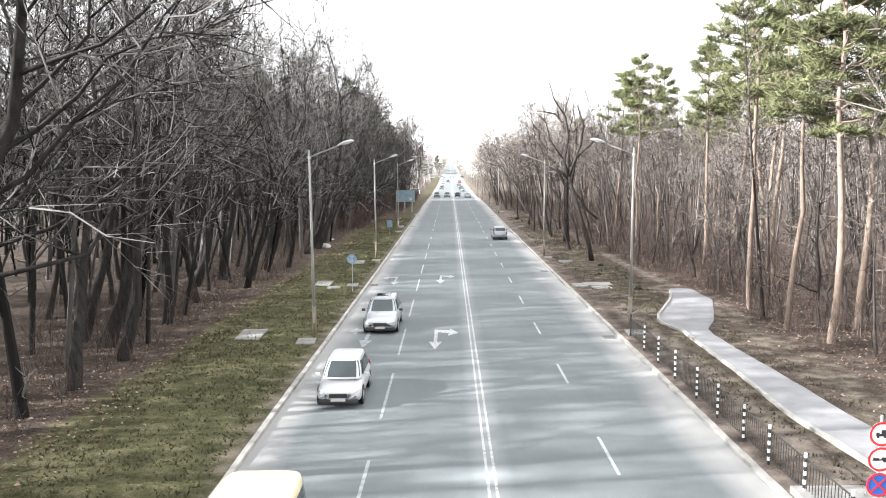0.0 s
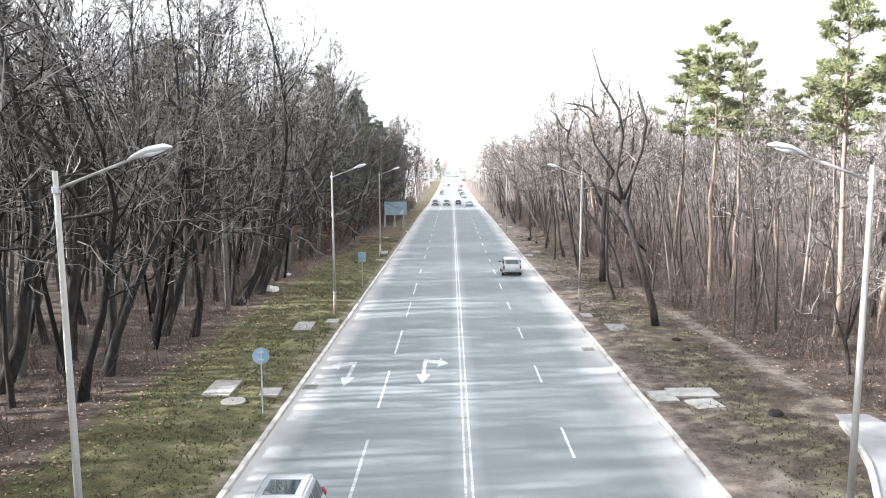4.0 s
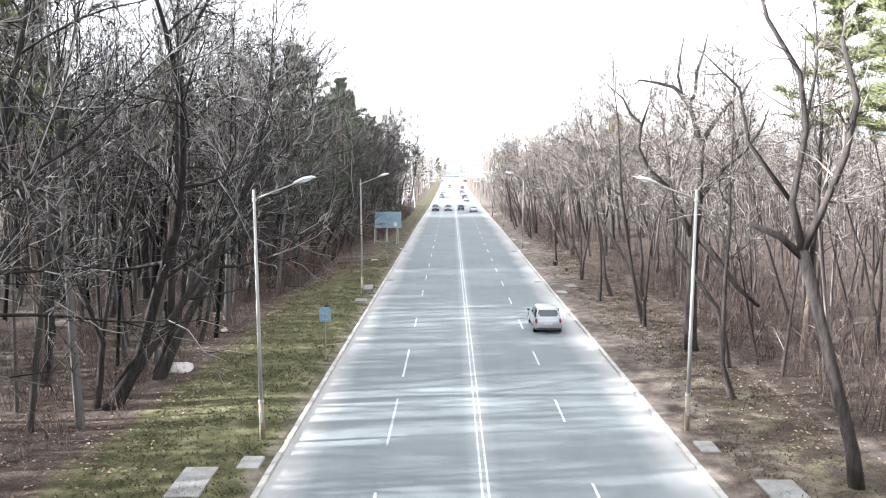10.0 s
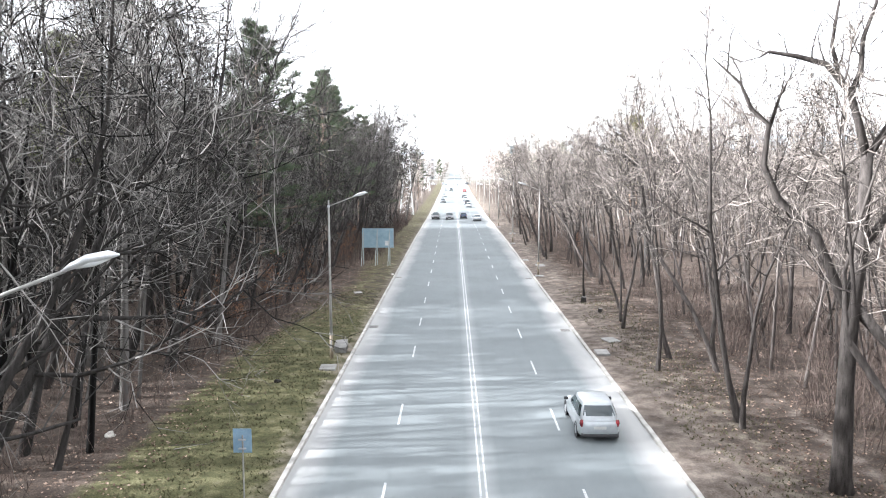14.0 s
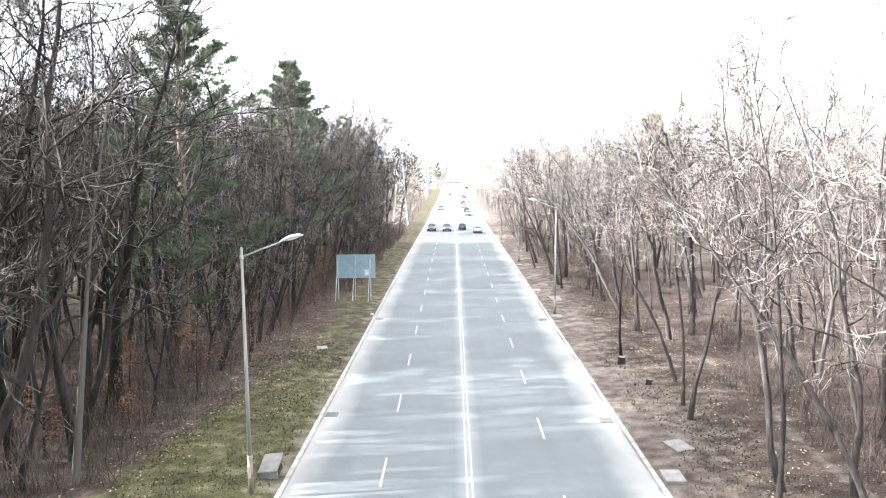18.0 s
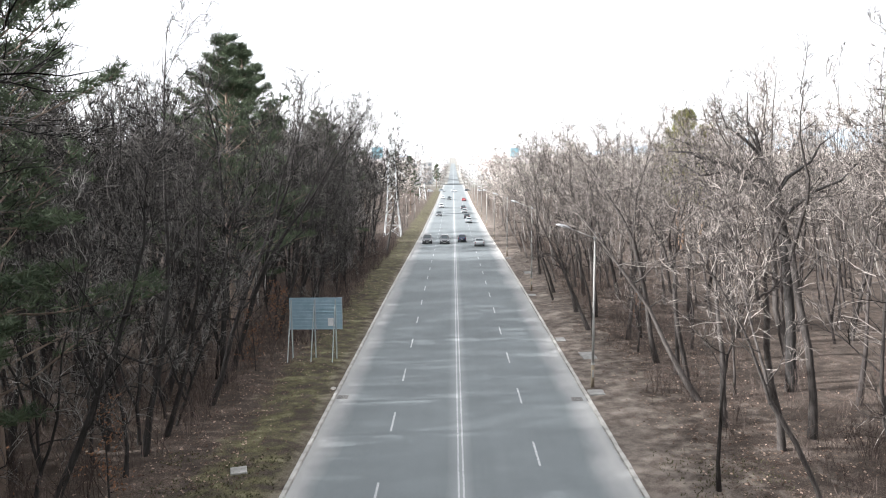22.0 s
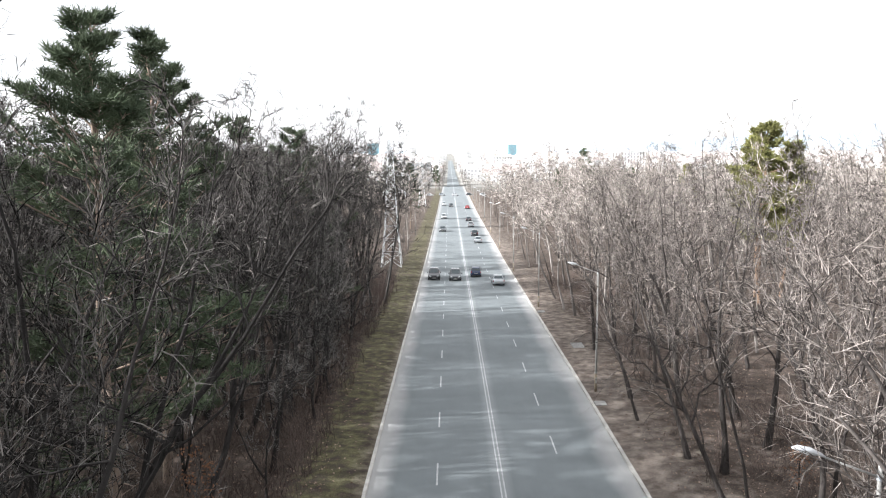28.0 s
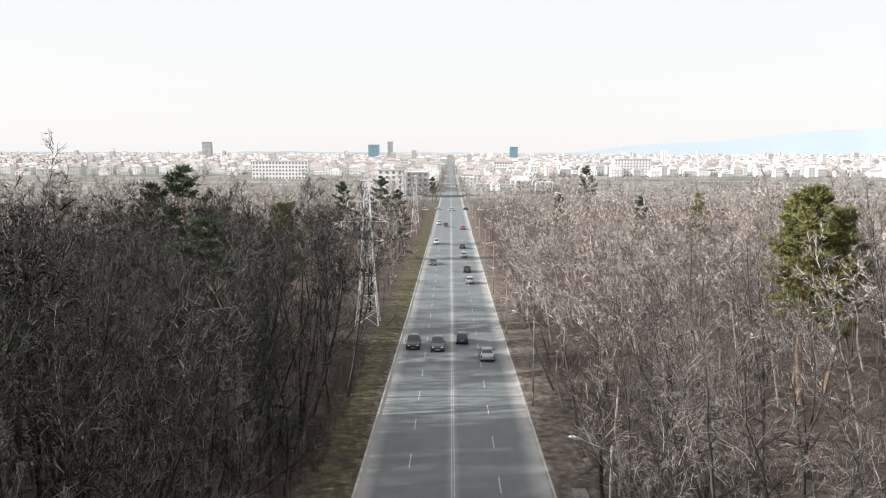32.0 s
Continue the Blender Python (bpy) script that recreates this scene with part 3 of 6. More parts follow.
def pine(seed, H=18.0, r0=0.2, bare=0.55, whorls=9, crown=2.6, needles=12, laterals=5, wide=0.028, size=0.34, taper=0.62):
    """A pine: bare trunk, then tiers of boughs that carry flat pads of needle tufts. Returns trunk with boughs, and needles."""
    rng = random.Random(seed)
    w = Wood(rng)
    pts, rad = [], []
    x = y = 0.0
    for i in range(9):
        t = i / 8
        x += rng.gauss(0, 0.14)
        y += rng.gauss(0, 0.14)
        pts.append(Vector((x, y, -0.2 + t * H)))
        rad.append(r0 * (1 - t) ** 0.7 + 0.025)
    w.trunk.tube(pts, rad, 8, False)

    def tuft(q, v, s):
        for _ in range(needles):
            n = (v * 0.5 + Vector((rng.gauss(0, 0.7), rng.gauss(0, 0.7), 0.35 + rng.gauss(0, 0.45)))).normalized()
            o = q + Vector((rng.gauss(0, 0.3), rng.gauss(0, 0.3), rng.gauss(0, 0.13))) * s
            side = n.cross(Vector((rng.uniform(-1, 1), rng.uniform(-1, 1), 0.3))).normalized() * wide
            w.fine.add([tuple(o - side), tuple(o + side), tuple(o + n * s * rng.uniform(0.7, 1.3))], [(0, 1, 2)])

    for k in range(4):   # dead snags on the bare trunk
        p, _ = along(pts, bare * rng.uniform(0.5, 1.0))
        a = rng.uniform(0, 6.28)
        w.trunk.tube([p, p + Vector((math.cos(a), math.sin(a), 0.1)) * rng.uniform(0.4, 1.3)], [0.03, 0.008], 3, False)
    for k in range(whorls):
        t0 = bare + (0.985 - bare) * (k + rng.uniform(0.2, 0.8)) / whorls
        u = (t0 - bare) / (1 - bare)
        az0 = rng.uniform(0, 6.28)
        count = rng.choice((3, 4, 5)) if u < 0.85 else 3
        for b in range(count):
            t = min(0.985, t0 + rng.gauss(0, 0.012))
            p, _ = along(pts, t)
            az = az0 + 6.28 * b / count + rng.gauss(0, 0.35)
            L = crown * min(1.0, 0.62 + 1.3 * u) * (1.06 - u) ** taper * rng.choice((0.5, 0.8, 0.95, 1.1, 1.25))
            el = 0.12 + 0.75 * u * u + rng.gauss(0, 0.13)
            d = Vector((math.cos(az) * math.cos(el), math.sin(az) * math.cos(el), math.sin(el)))
            bp = wander(rng, p, d, L, 4, 0.1, 0.07)
            w.trunk.tube(bp, [0.055, 0.045, 0.032, 0.02, 0.01], 3, False)
            tuft(bp[-1], d, size * 1.1)
            for j in range(laterals):
                s = 0.34 + 0.64 * (j + rng.random()) / laterals
                q, sd = along(bp, s)
                side = sd.cross(Vector((0, 0, 1))) * (1 if j % 2 else -1)
                ld = (sd * 0.6 + side * rng.uniform(0.5, 1.1) + Vector((0, 0, rng.gauss(0.12, 0.14)))).normalized()
                ll = (0.3 + 0.36 * L * (1.15 - s)) * rng.uniform(0.7, 1.25)
                e = q + ld * ll
                w.spike(q, e, 0.018, w.trunk)
                tuft(e, ld, size)
                tuft(q.lerp(e, 0.55), ld, size * 0.9)
                if rng.random() < 0.4:
                    tuft(q + Vector((0, 0, 0.1)), sd, size * 0.9)
    for _ in range(4):
        tuft(pts[-1], Vector((0, 0, 1)), size)
    return w.trunk, w.fine


def shrub_geo(seed, H=2.2, stems=12, spread=0.8):
    rng = random.Random(seed)
    w = Wood(rng)
    for _ in range(stems):
        p = Vector((rng.gauss(0, 0.35) * spread, rng.gauss(0, 0.35) * spread, -0.05))
        q = p + Vector((rng.gauss(0, 0.3) * spread, rng.gauss(0, 0.3) * spread, 1)).normalized() * H * rng.uniform(0.5, 1.1)
        w.spike(p, q, 0.014)
        for _ in range(5):
            a = p.lerp(q, rng.uniform(0.2, 0.95))
            d = ((q - p).normalized() + Vector((rng.gauss(0, 0.6), rng.gauss(0, 0.6), rng.gauss(0.1, 0.3)))).normalized()
            w.twig(a, a + d * H * rng.uniform(0.12, 0.35), 0.011)
    return w.fine


def arrays(*geos):
    """Corners, triangles and the material slot of each triangle, one slot for each piece given."""
    vs, tri, slot = [], [], []
    for s, geo in enumerate(geos):
        o = len(vs)
        vs += geo.v
        for f in geo.f:
            for k in range(1, len(f) - 1):
                tri.append((f[0] + o, f[k] + o, f[k + 1] + o))
                slot.append(s)
    return np.array(vs, dtype=np.float64), np.array(tri, dtype=np.int64), np.array(slot, dtype=np.int32)


def scatter(name, kinds, places, material, label, category):
    """One joined object of many small copies: places are (kind, x, y, z, turn, scale, lean_x, lean_y, height scale)."""
    vs, fs, ms, o = [], [], [], 0
    for k, x, y, z, turn, s, lx, ly, hs in places:
        v, f, slot = kinds[k]
        c, sn = math.cos(turn) * s, math.sin(turn) * s
        h = v[:, 2] * s * hs
        vs.append(np.stack([v[:, 0] * c - v[:, 1] * sn + x + lx * h, v[:, 0] * sn + v[:, 1] * c + y + ly * h, h + z], 1))
        fs.append(f + o)
        ms.append(slot)
        o += len(v)
    v, f = np.concatenate(vs), np.concatenate(fs)
    me = bpy.data.meshes.new(name)
    me.vertices.add(len(v))
    me.vertices.foreach_set("co", v.ravel())
    me.loops.add(len(f) * 3)
    me.loops.foreach_set("vertex_index", f.ravel())
    me.polygons.add(len(f))
    me.polygons.foreach_set("loop_start", np.arange(len(f)) * 3)
    me.polygons.foreach_set("material_index", np.concatenate(ms))
    me.update(calc_edges=True)
    for m in material if isinstance(material, tuple) else (material,):
        me.materials.append(m)
    return tagged(new(name, me), label, category, kind="stuff")


def island_mat(name, dark, light, own=0.3):
    """Like a twig surface, with a tone for each tree and each joined piece; own: the piece's share."""
    m, nt, b = nodes_of(name, 0.95, 0, 0.1)
    g, oi = nt.nodes.new("ShaderNodeNewGeometry"), nt.nodes.new("ShaderNodeObjectInfo")
    f = math_node(nt, "ADD", math_node(nt, "MULTIPLY", g.outputs["Random Per Island"], own), math_node(nt, "MULTIPLY", noise_tex(nt, 0.22, 3), 0.8 - own))
    f = math_node(nt, "ADD", f, math_node(nt, "MULTIPLY", oi.outputs["Random"], 0.2))
    c = ramp(nt, f, [(0.3, dark), (0.54, [0.7 * a + 0.3 * b for a, b in zip(dark, light)]), (0.74, light)])
    nt.links.new(c, b.inputs["Base Color"])
    return m


# left wood's twigs, shade partly put into the tone
M["shade_twig"] = island_mat("shade_twig", (0.009, 0.0084, 0.0079), (0.26, 0.246, 0.232), 0.68)
# right wood's pinkish twigs, sunlit look partly put into the tone
M["lit_twig"] = island_mat("lit_twig", (0.026, 0.0224, 0.0205), (0.3, 0.264, 0.24), 0.6)
# darker copy for dark oaks and the left wood's shade further on
M["dark_shade_twig"] = island_mat("dark_shade_twig", (0.007, 0.0064, 0.006), (0.15, 0.138, 0.129), 0.7)
# paler than near twigs: sun and distance haze are put into the tone
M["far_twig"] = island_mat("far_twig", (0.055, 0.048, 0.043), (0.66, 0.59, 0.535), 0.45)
# right wood's stems, toned as if the sun fell on them
M["lit_stem"] = island_mat("lit_stem", (0.032, 0.027, 0.0255), (0.22, 0.193, 0.178))
# left wood's limbs, coloured dark to stand for shade
M["shade_limb"] = island_mat("shade_limb", (0.006, 0.0056, 0.0053), (0.115, 0.108, 0.101), 0.7)
# pale limbs for crowns and far woods, sunlight put into the colour
M["lit_limb"] = island_mat("lit_limb", (0.045, 0.039, 0.036), (0.35, 0.317, 0.29))
M["brush"] = island_mat("brush", (0.032, 0.024, 0.021), (0.16, 0.124, 0.108))

TREE_KINDS = []
for i in range(10):   # forest trees, bare-stemmed below
    TREE_KINDS.append(bare_tree(11 + i, 14 + (i % 4) * 1.3, 0.12 + 0.018 * (i % 4), (0.34, 0.1, 0.42)[i % 3], 12, 6, 5, 4, 0.24 + 0.03 * (i % 3), 0.5, 0.22, fork=(i % 3 > 0), crook=0.12))
for i in range(6):   # edge trees with long boughs to one side (local +x)
    TREE_KINDS.append(bare_tree(51 + i, 14.5 + (i % 3), 0.2 + 0.03 * (i % 2), 0.25, 12, 7, 5, 5, 0.33, 0.35, 0.22, lopsided=0.45, sweep=0.5, crook=0.13))
for i in range(4):   # slender pole-like trees
    TREE_KINDS.append(bare_tree(81 + i, 13 + i, 0.10, 0.4, 10, 5, 5, 4, 0.2, 0.7, 0.18, sides=5, crook=0.09))
# the old forked tree that leans over the verge, with two snapped limbs
TREE_KINDS.append(limbed([
    ([(0, 0, -0.2), (-0.25, 0, 1.2), (-1.2, 0, 4.2), (-2.3, 0, 7.6)], [0.274, 0.22, 0.19, 0.175]),
    ([(-2.2, 0, 7.3), (-3.0, 0.05, 8.0), (-3.9, 0.1, 8.35)], [0.129, 0.114, 0.091]),
    ([(-2.25, 0, 7.5), (-2.75, -0.1, 9.0), (-2.35, 0.1, 11.2), (-2.6, 0.2, 12.8), (-3.7, 0.2, 14.4), (-4.3, 0.2, 16.2)], [0.152, 0.114, 0.099, 0.084, 0.068, 0.023]),
    ([(-2.3, 0, 7.5), (-1.9, -0.3, 8.8), (-1.3, -0.3, 10.4), (-1.05, -0.3, 12.0), (-1.6, -0.2, 13.8)], [0.152, 0.122, 0.114, 0.106, 0.068]),
    ([(-2.0, 0, 6.9), (-1.6, 0.6, 9.0), (-1.5, 0.9, 11.5), (-1.8, 1.2, 14.0)], [0.099, 0.076, 0.053, 0.015]),
    ([(-2.7, 0, 9.0), (-4.0, 0.4, 10.8), (-4.4, 0.3, 12.4), (-5.6, 0.2, 13.4)], [0.076, 0.061, 0.046, 0.015]),
    ([(-2.4, 0.1, 11.2), (-1.8, 0.8, 13.2), (-1.9, 1.0, 15.2)], [0.061, 0.038, 0.011])], 2, 77, 9, 11))
for i in range(4):   # low, densely branched trees of the wood's mantle
    TREE_KINDS.append(bare_tree(131 + i, 9 + i, 0.12, 0.12, 13, 6, 5, 4, 0.3, 0.45, 0.24, sides=6, fork=i % 2 == 0, crook=0.12))
for i in range(8):   # broad oaks, 25 to 32
    TREE_KINDS.append(bare_tree(161 + i, 14.5 + (i % 4) * 0.9, 0.2 + 0.02 * (i % 3), 0.25 + 0.05 * (i % 2), 12, 7, 5, 5, 0.34 + 0.03 * (i % 3), 0.32, 0.26, fork=i % 4 == 3, crook=0.12))
# the big oak by the trail: sinuous leaders, one heavy limb over the verge, one broken limb hanging
TREE_KINDS.append(limbed([
    ([(0, 0, -0.3), (-0.1, 0, 0.6), (-0.17, 0, 3.8), (-0.17, 0, 6.4), (0, 0, 8.2), (0, 0, 9.8), (0, 0, 11.6)], [0.46, 0.35, 0.27, 0.27, 0.23, 0.2, 0.18]),
    ([(-0.1, 0, 6.6), (1.0, -0.3, 5.3), (2.1, -0.7, 3.7), (3.2, -1.0, 2.7)], [0.2, 0.17, 0.15, 0.1]),
    ([(0, 0, 11.4), (-0.35, 0, 12.5), (-0.7, 0, 13.5), (-1.5, 0.1, 14.4), (-2.4, 0.2, 14.65), (-3.3, 0.3, 14.8), (-3.6, 0.3, 14.6)], [0.16, 0.14, 0.13, 0.1, 0.08, 0.05, 0.02]),
    ([(-0.7, 0, 13.4), (-0.35, 0.1, 14.2), (-0.3, 0.2, 15.2), (0.05, 0.2, 16.3), (0.3, 0.3, 17.5)], [0.12, 0.1, 0.08, 0.06, 0.02]),
    ([(-1.1, 0, 14.0), (-1.3, 0.2, 15.0), (-1.25, 0.1, 16.0), (-1.0, 0.3, 17.2)], [0.09, 0.07, 0.05, 0.015]),
    ([(0, 0, 11.4), (0.77, 0.1, 12.6), (1.5, 0.3, 13.5), (2.3, 0.3, 14.1), (2.9, 0.2, 15.3)], [0.14, 0.12, 0.09, 0.06, 0.02]),
    ([(0, 0, 8.4), (0.7, 0.2, 9.2), (1.5, 0.4, 10.1), (2.6, 0.6, 10.9), (3.6, 0.7, 12.2), (4.0, 0.7, 13.4)], [0.16, 0.15, 0.12, 0.1, 0.07, 0.02]),
    ([(-0.17, 0, 6.3), (-0.7, 0, 7.2), (-1.5, 0, 8.9), (-2.8, 0.1, 10.1), (-3.35, 0.1, 11.2), (-3.2, 0.2, 12.5), (-3.8, 0.2, 13.0), (-4.2, 0.2, 13.8), (-5.1, 0.3, 14.6)], [0.2, 0.18, 0.15, 0.13, 0.11, 0.09, 0.07, 0.05, 0.02]),
    ([(-3.2, 0.2, 12.3), (-2.8, 0.4, 13.4), (-2.3, 0.5, 14.3)], [0.07, 0.05, 0.015])], 2, 79, 9, 7))
# the dark oak standing back from the verge: leaning trunk, heavy boughs reaching out towards the road
TREE_KINDS.append(limbed([
    ([(0, 0, -0.3), (-0.08, 0, 0.7), (-0.26, 0, 3.5), (-0.62, 0, 6.2), (-1.12, 0, 9.1), (-1.4, 0, 10.1)], [0.44, 0.32, 0.27, 0.25, 0.23, 0.22]),
    ([(-1.35, 0, 10.0), (-1.9, -0.1, 10.35), (-2.5, -0.2, 10.75), (-3.3, -0.25, 11.0), (-4.1, -0.3, 11.4), (-5.6, -0.3, 11.75), (-6.4, -0.2, 12.1), (-7.6, -0.2, 12.15)], [0.19, 0.17, 0.15, 0.14, 0.12, 0.09, 0.06, 0.02]),
    ([(-2.4, -0.1, 10.7), (-3.5, -0.6, 10.8), (-5.0, -0.9, 11.1), (-6.1, -1.2, 11.0), (-7.1, -1.4, 11.5)], [0.1, 0.09, 0.07, 0.05, 0.02]),
    ([(-1.4, 0, 10.0), (-1.75, 0.1, 11.0), (-2.4, 0.2, 12.0), (-2.6, 0.2, 12.9), (-3.1, 0.3, 13.6), (-3.15, 0.3, 15.0)], [0.17, 0.14, 0.12, 0.09, 0.06, 0.02]),
    ([(-2.4, 0.2, 12.0), (-3.2, 0.3, 12.7), (-4.2, 0.4, 13.3), (-4.6, 0.5, 14.2)], [0.1, 0.08, 0.06, 0.02]),
    ([(-1.4, 0, 10.0), (-0.8, 0.2, 10.8), (-0.3, 0.3, 11.1), (0.6, 0.4, 11.6), (1.1, 0.5, 12.4), (1.7, 0.5, 12.8)], [0.14, 0.12, 0.1, 0.08, 0.05, 0.02]),
    ([(-1.05, 0, 8.8), (-0.4, -0.3, 9.5), (0.5, -0.5, 10.2), (1.8, -0.7, 10.7), (2.9, -0.8, 11.9)], [0.12, 0.1, 0.08, 0.06, 0.02]),
    ([(-0.5, 0, 5.3), (0.1, -0.2, 5.6), (0.6, -0.4, 6.3), (1.0, -0.5, 7.1)], [0.08, 0.06, 0.04, 0.015])], 1, 83, 9, 6))
for i in range(5):   # leaning, crooked oaks with a long clear bole, 35 to 39
    TREE_KINDS.append(bare_tree(241 + i, 14.0 + 0.5 * i, 0.185, 0.46, 10, 6, 5, 5, 0.34, 0.26, 0.28, fork=i % 2 == 0, crook=0.15))
TREE_MESH = {}


def tree_meshes(k, pale=False):
    if (k, pale) not in TREE_MESH:
        tr, fi = TREE_KINDS[k]
        a, b = tr.mesh("trunk", True), fi.mesh("crown")
        # pale trees take the sunlit tones, the others the shade-darkened ones
        a.materials.append(M["birch_bark" if pale == "birch" else "lit_bark" if pale else "bark"])
        b.materials.append(M["lit_twig" if pale == True else "dark_shade_twig" if k > 24 else "shade_twig"])
        TREE_MESH[k, pale] = a, b
    return TREE_MESH[k, pale]


def tall(x, y):
    """How the wood's height grows along the road and away from it."""
    if x < 0:
        return float(np.interp(y, (0, 50, 80, 100, 132, 260, 400), (1.06, 1.12, 1.14, 1.08, 1.24, 1.28, 1.1)))
    return float(np.interp(y, (0, 110, 150, 260, 400), (1, 1, 1.1, 1.14, 1.08))) * (1 + float(np.interp(y, (90, 130, 400), (0, 0.2, 0.1))) * min(1, max(0, (x - 13) / 18)))


LABELS = {"edge": "bare shade-toned tree with long boughs, leaning out over the verge", "plain": "bare broadleaf tree with upright grey-brown trunk in leaf litter",
          "bushy": "low densely branched bare tree at the wood's edge", "oak": "broad bare oak with crooked limbs and fine twigs",
          "slim": "slender bare young tree with few thin branches"}


def tree(k, x, y, scale=1.0, turn=0.0, lean=(0.0, 0.0), pale=False, label="", girth=1.0, name="tree"):
    a, b = tree_meshes(k, pale)
    d = Vector((lean[0] - (0.42 if 10 <= k < 16 else 0.0), lean[1], 1)).normalized()
    rot = Vector((0, 0, 1)).rotation_difference(d).to_matrix().to_4x4() @ Matrix.Rotation(turn, 4, "Z")
    t = thing(name, Matrix.Translation((x, y, gz(x, y) - 0.06)) @ rot @ Matrix.Diagonal((scale * (0.35 + 0.55 * girth), scale * (0.35 + 0.55 * girth), scale * tall(x, y), 1)),
              label or LABELS["edge" if 10 <= k < 16 else "oak" if k > 24 else "bushy" if k > 20 else "slim" if k >= 16 else "plain"], "tree", "trees of the roadside wood")
    part("trunk", a, None, t)
    part("crown", b, None, t)
    return t


# trees that can be told apart: kind, x, y, scale, lean along x, girth
SINGLE = [
    # left edge of the wood
    (12, -16.8, 12.5, 1.1, 0.3, 1.5), (14, -18.5, 17.5, 1.15, 0.36, 1.6), (10, -16.4, 22.0, 1.1, 0.25, 1.4), (15, -20.0, 26.5, 1.1, 0.4, 1.3), (11, -17.6, 34.5, 1.05, 0.36, 1.4),
    (10, -15.5, 27.3, 1.0, 0.16, 1.1), (3, -15.7, 32.0, 1.0, 0.10, 1.5), (11, -16.7, 40.0, 1.0, 0.18, 0.8), (0, -16.4, 39.6, 1.0, 0.12, 0.8), (2, -17.4, 47.3, 1.05, -0.02, 1.2),
    (12, -18.0, 48.3, 1.0, 0.24, 1.1), (4, -23.5, 51.0, 1.1, 0.03, 1.6), (13, -20.0, 53.7, 1.1, 0.46, 1.3), (14, -15.7, 52.2, 0.9, 0.22, 1.0), (10, -16.4, 56.0, 1.0, 0.34, 1.2),
    (15, -17.5, 58.7, 1.0, 0.24, 1.0), (11, -17.3, 65.0, 1.0, 0.42, 1.0), (12, -15.4, 64.9, 0.95, 0.48, 1.1), (3, -17.2, 63.6, 1.0, 0.05, 1.2), (13, -17.8, 66.2, 1.0, 0.34, 1.0),
    (1, -16.2, 74.7, 1.0, 0.05, 1.1), (15, -15.7, 74.7, 1.05, 0.48, 1.3), (5, -17.5, 75.9, 1.0, 0.0, 1.1), (14, -16.1, 76.1, 1.0, 0.58, 1.0), (10, -15.3, 79.0, 1.0, 0.5, 1.3),
    (12, -15.7, 80.2, 0.95, 0.5, 1.2), (0, -15.8, 86.7, 1.0, 0.16, 0.9), (6, -17.9, 88.1, 1.1, 0.07, 1.2), (2, -25.6, 88.9, 1.1, 0.22, 1.2), (13, -18.0, 96.6, 1.0, 0.36, 1.1),
    (11, -19.5, 100.4, 1.05, 0.45, 1.2), (7, -17.1, 103.4, 1.0, 0.18, 0.7), (4, -18.3, 111.0, 1.0, -0.05, 1.2), (15, -17.8, 113.2, 1.1, 0.38, 1.6), (10, -15.0, 121.0, 0.8, 0.25, 1.0),
    (14, -14.5, 131.0, 0.75, 0.3, 1.0), (3, -16.8, 136.4, 0.95, 0.14, 1.5), (5, -20.5, 139.1, 1.0, 0.1, 1.3), (12, -17.9, 145.9, 0.9, 0.25, 1.1), (11, -14.0, 153.0, 0.8, 0.3, 1.0),
    # right edge of the wood
     (17, 11.2, 75.9, 1.0, -0.18, 1.7), (16, 11.3, 91.4, 1.0, -0.14, 1.4), (6, 11.55, 92.2, 1.0, -0.1, 1.0),
    (18, 10.2, 100.7, 0.95, -0.14, 1.5), (5, 13.4, 100.3, 1.0, -0.26, 0.9), (19, 11.0, 113.5, 0.95, -0.08, 1.3), (9, 10.7, 111.5, 1.0, -0.06, 0.8), (2, 11.8, 103.7, 0.9, -0.14, 1.0),
    (7, 14.2, 103.2, 0.95, -0.17, 1.0), (16, 10.3, 124.4, 0.95, -0.17, 1.3), (35, 14.6, 128.6, 1.0, -0.34, 1.0), (36, 13.2, 132.0, 1.06, -0.15, 1.1), (37, 16.7, 130.1, 1.12, -0.1, 1.1), (8, 13.0, 81.4, 1.0, -0.13, 1.2), (5, 12.0, 118.0, 0.9, -0.2, 0.8),
    (36, 13.5, 141.0, 0.98, -0.14, 0.9), (39, 13.1, 144.0, 1.0, -0.32, 1.1), (38, 13.3, 135.8, 1.0, -0.37, 1.2), (35, 13.4, 138.4, 0.95, -0.36, 1.0), (18, 10.5, 152.7, 0.95, -0.24, 1.4),
    (6, 10.7, 155.2, 0.9, -0.2, 0.9), (19, 9.6, 168.6, 0.9, -0.16, 1.3), (0, 10.3, 173.4, 0.95, -0.24, 0.9), (7, 13.0, 171.0, 1.0, -0.1, 1.0), (1, 17.7, 191.1, 1.0, -0.4, 0.9),
    (5, 10.8, 162.0, 0.9, -0.2, 0.9), (16, 11.5, 181.0, 0.95, -0.2, 1.3), (9, 10.5, 188.0, 0.9, -0.18, 0.9)]
TAKEN = [(11.7, 66.8)]
tree(20, 11.7, 66.8, girth=1.1, pale=True, label="old forked bare tree with snapped limbs, leaning over the verge")
tree(33, 12.3, 85.0, turn=0.05, girth=1.18, pale=True, label="big bare oak with sinuous limbs and one broken limb hanging")
TAKEN.append((12.3, 85.0))
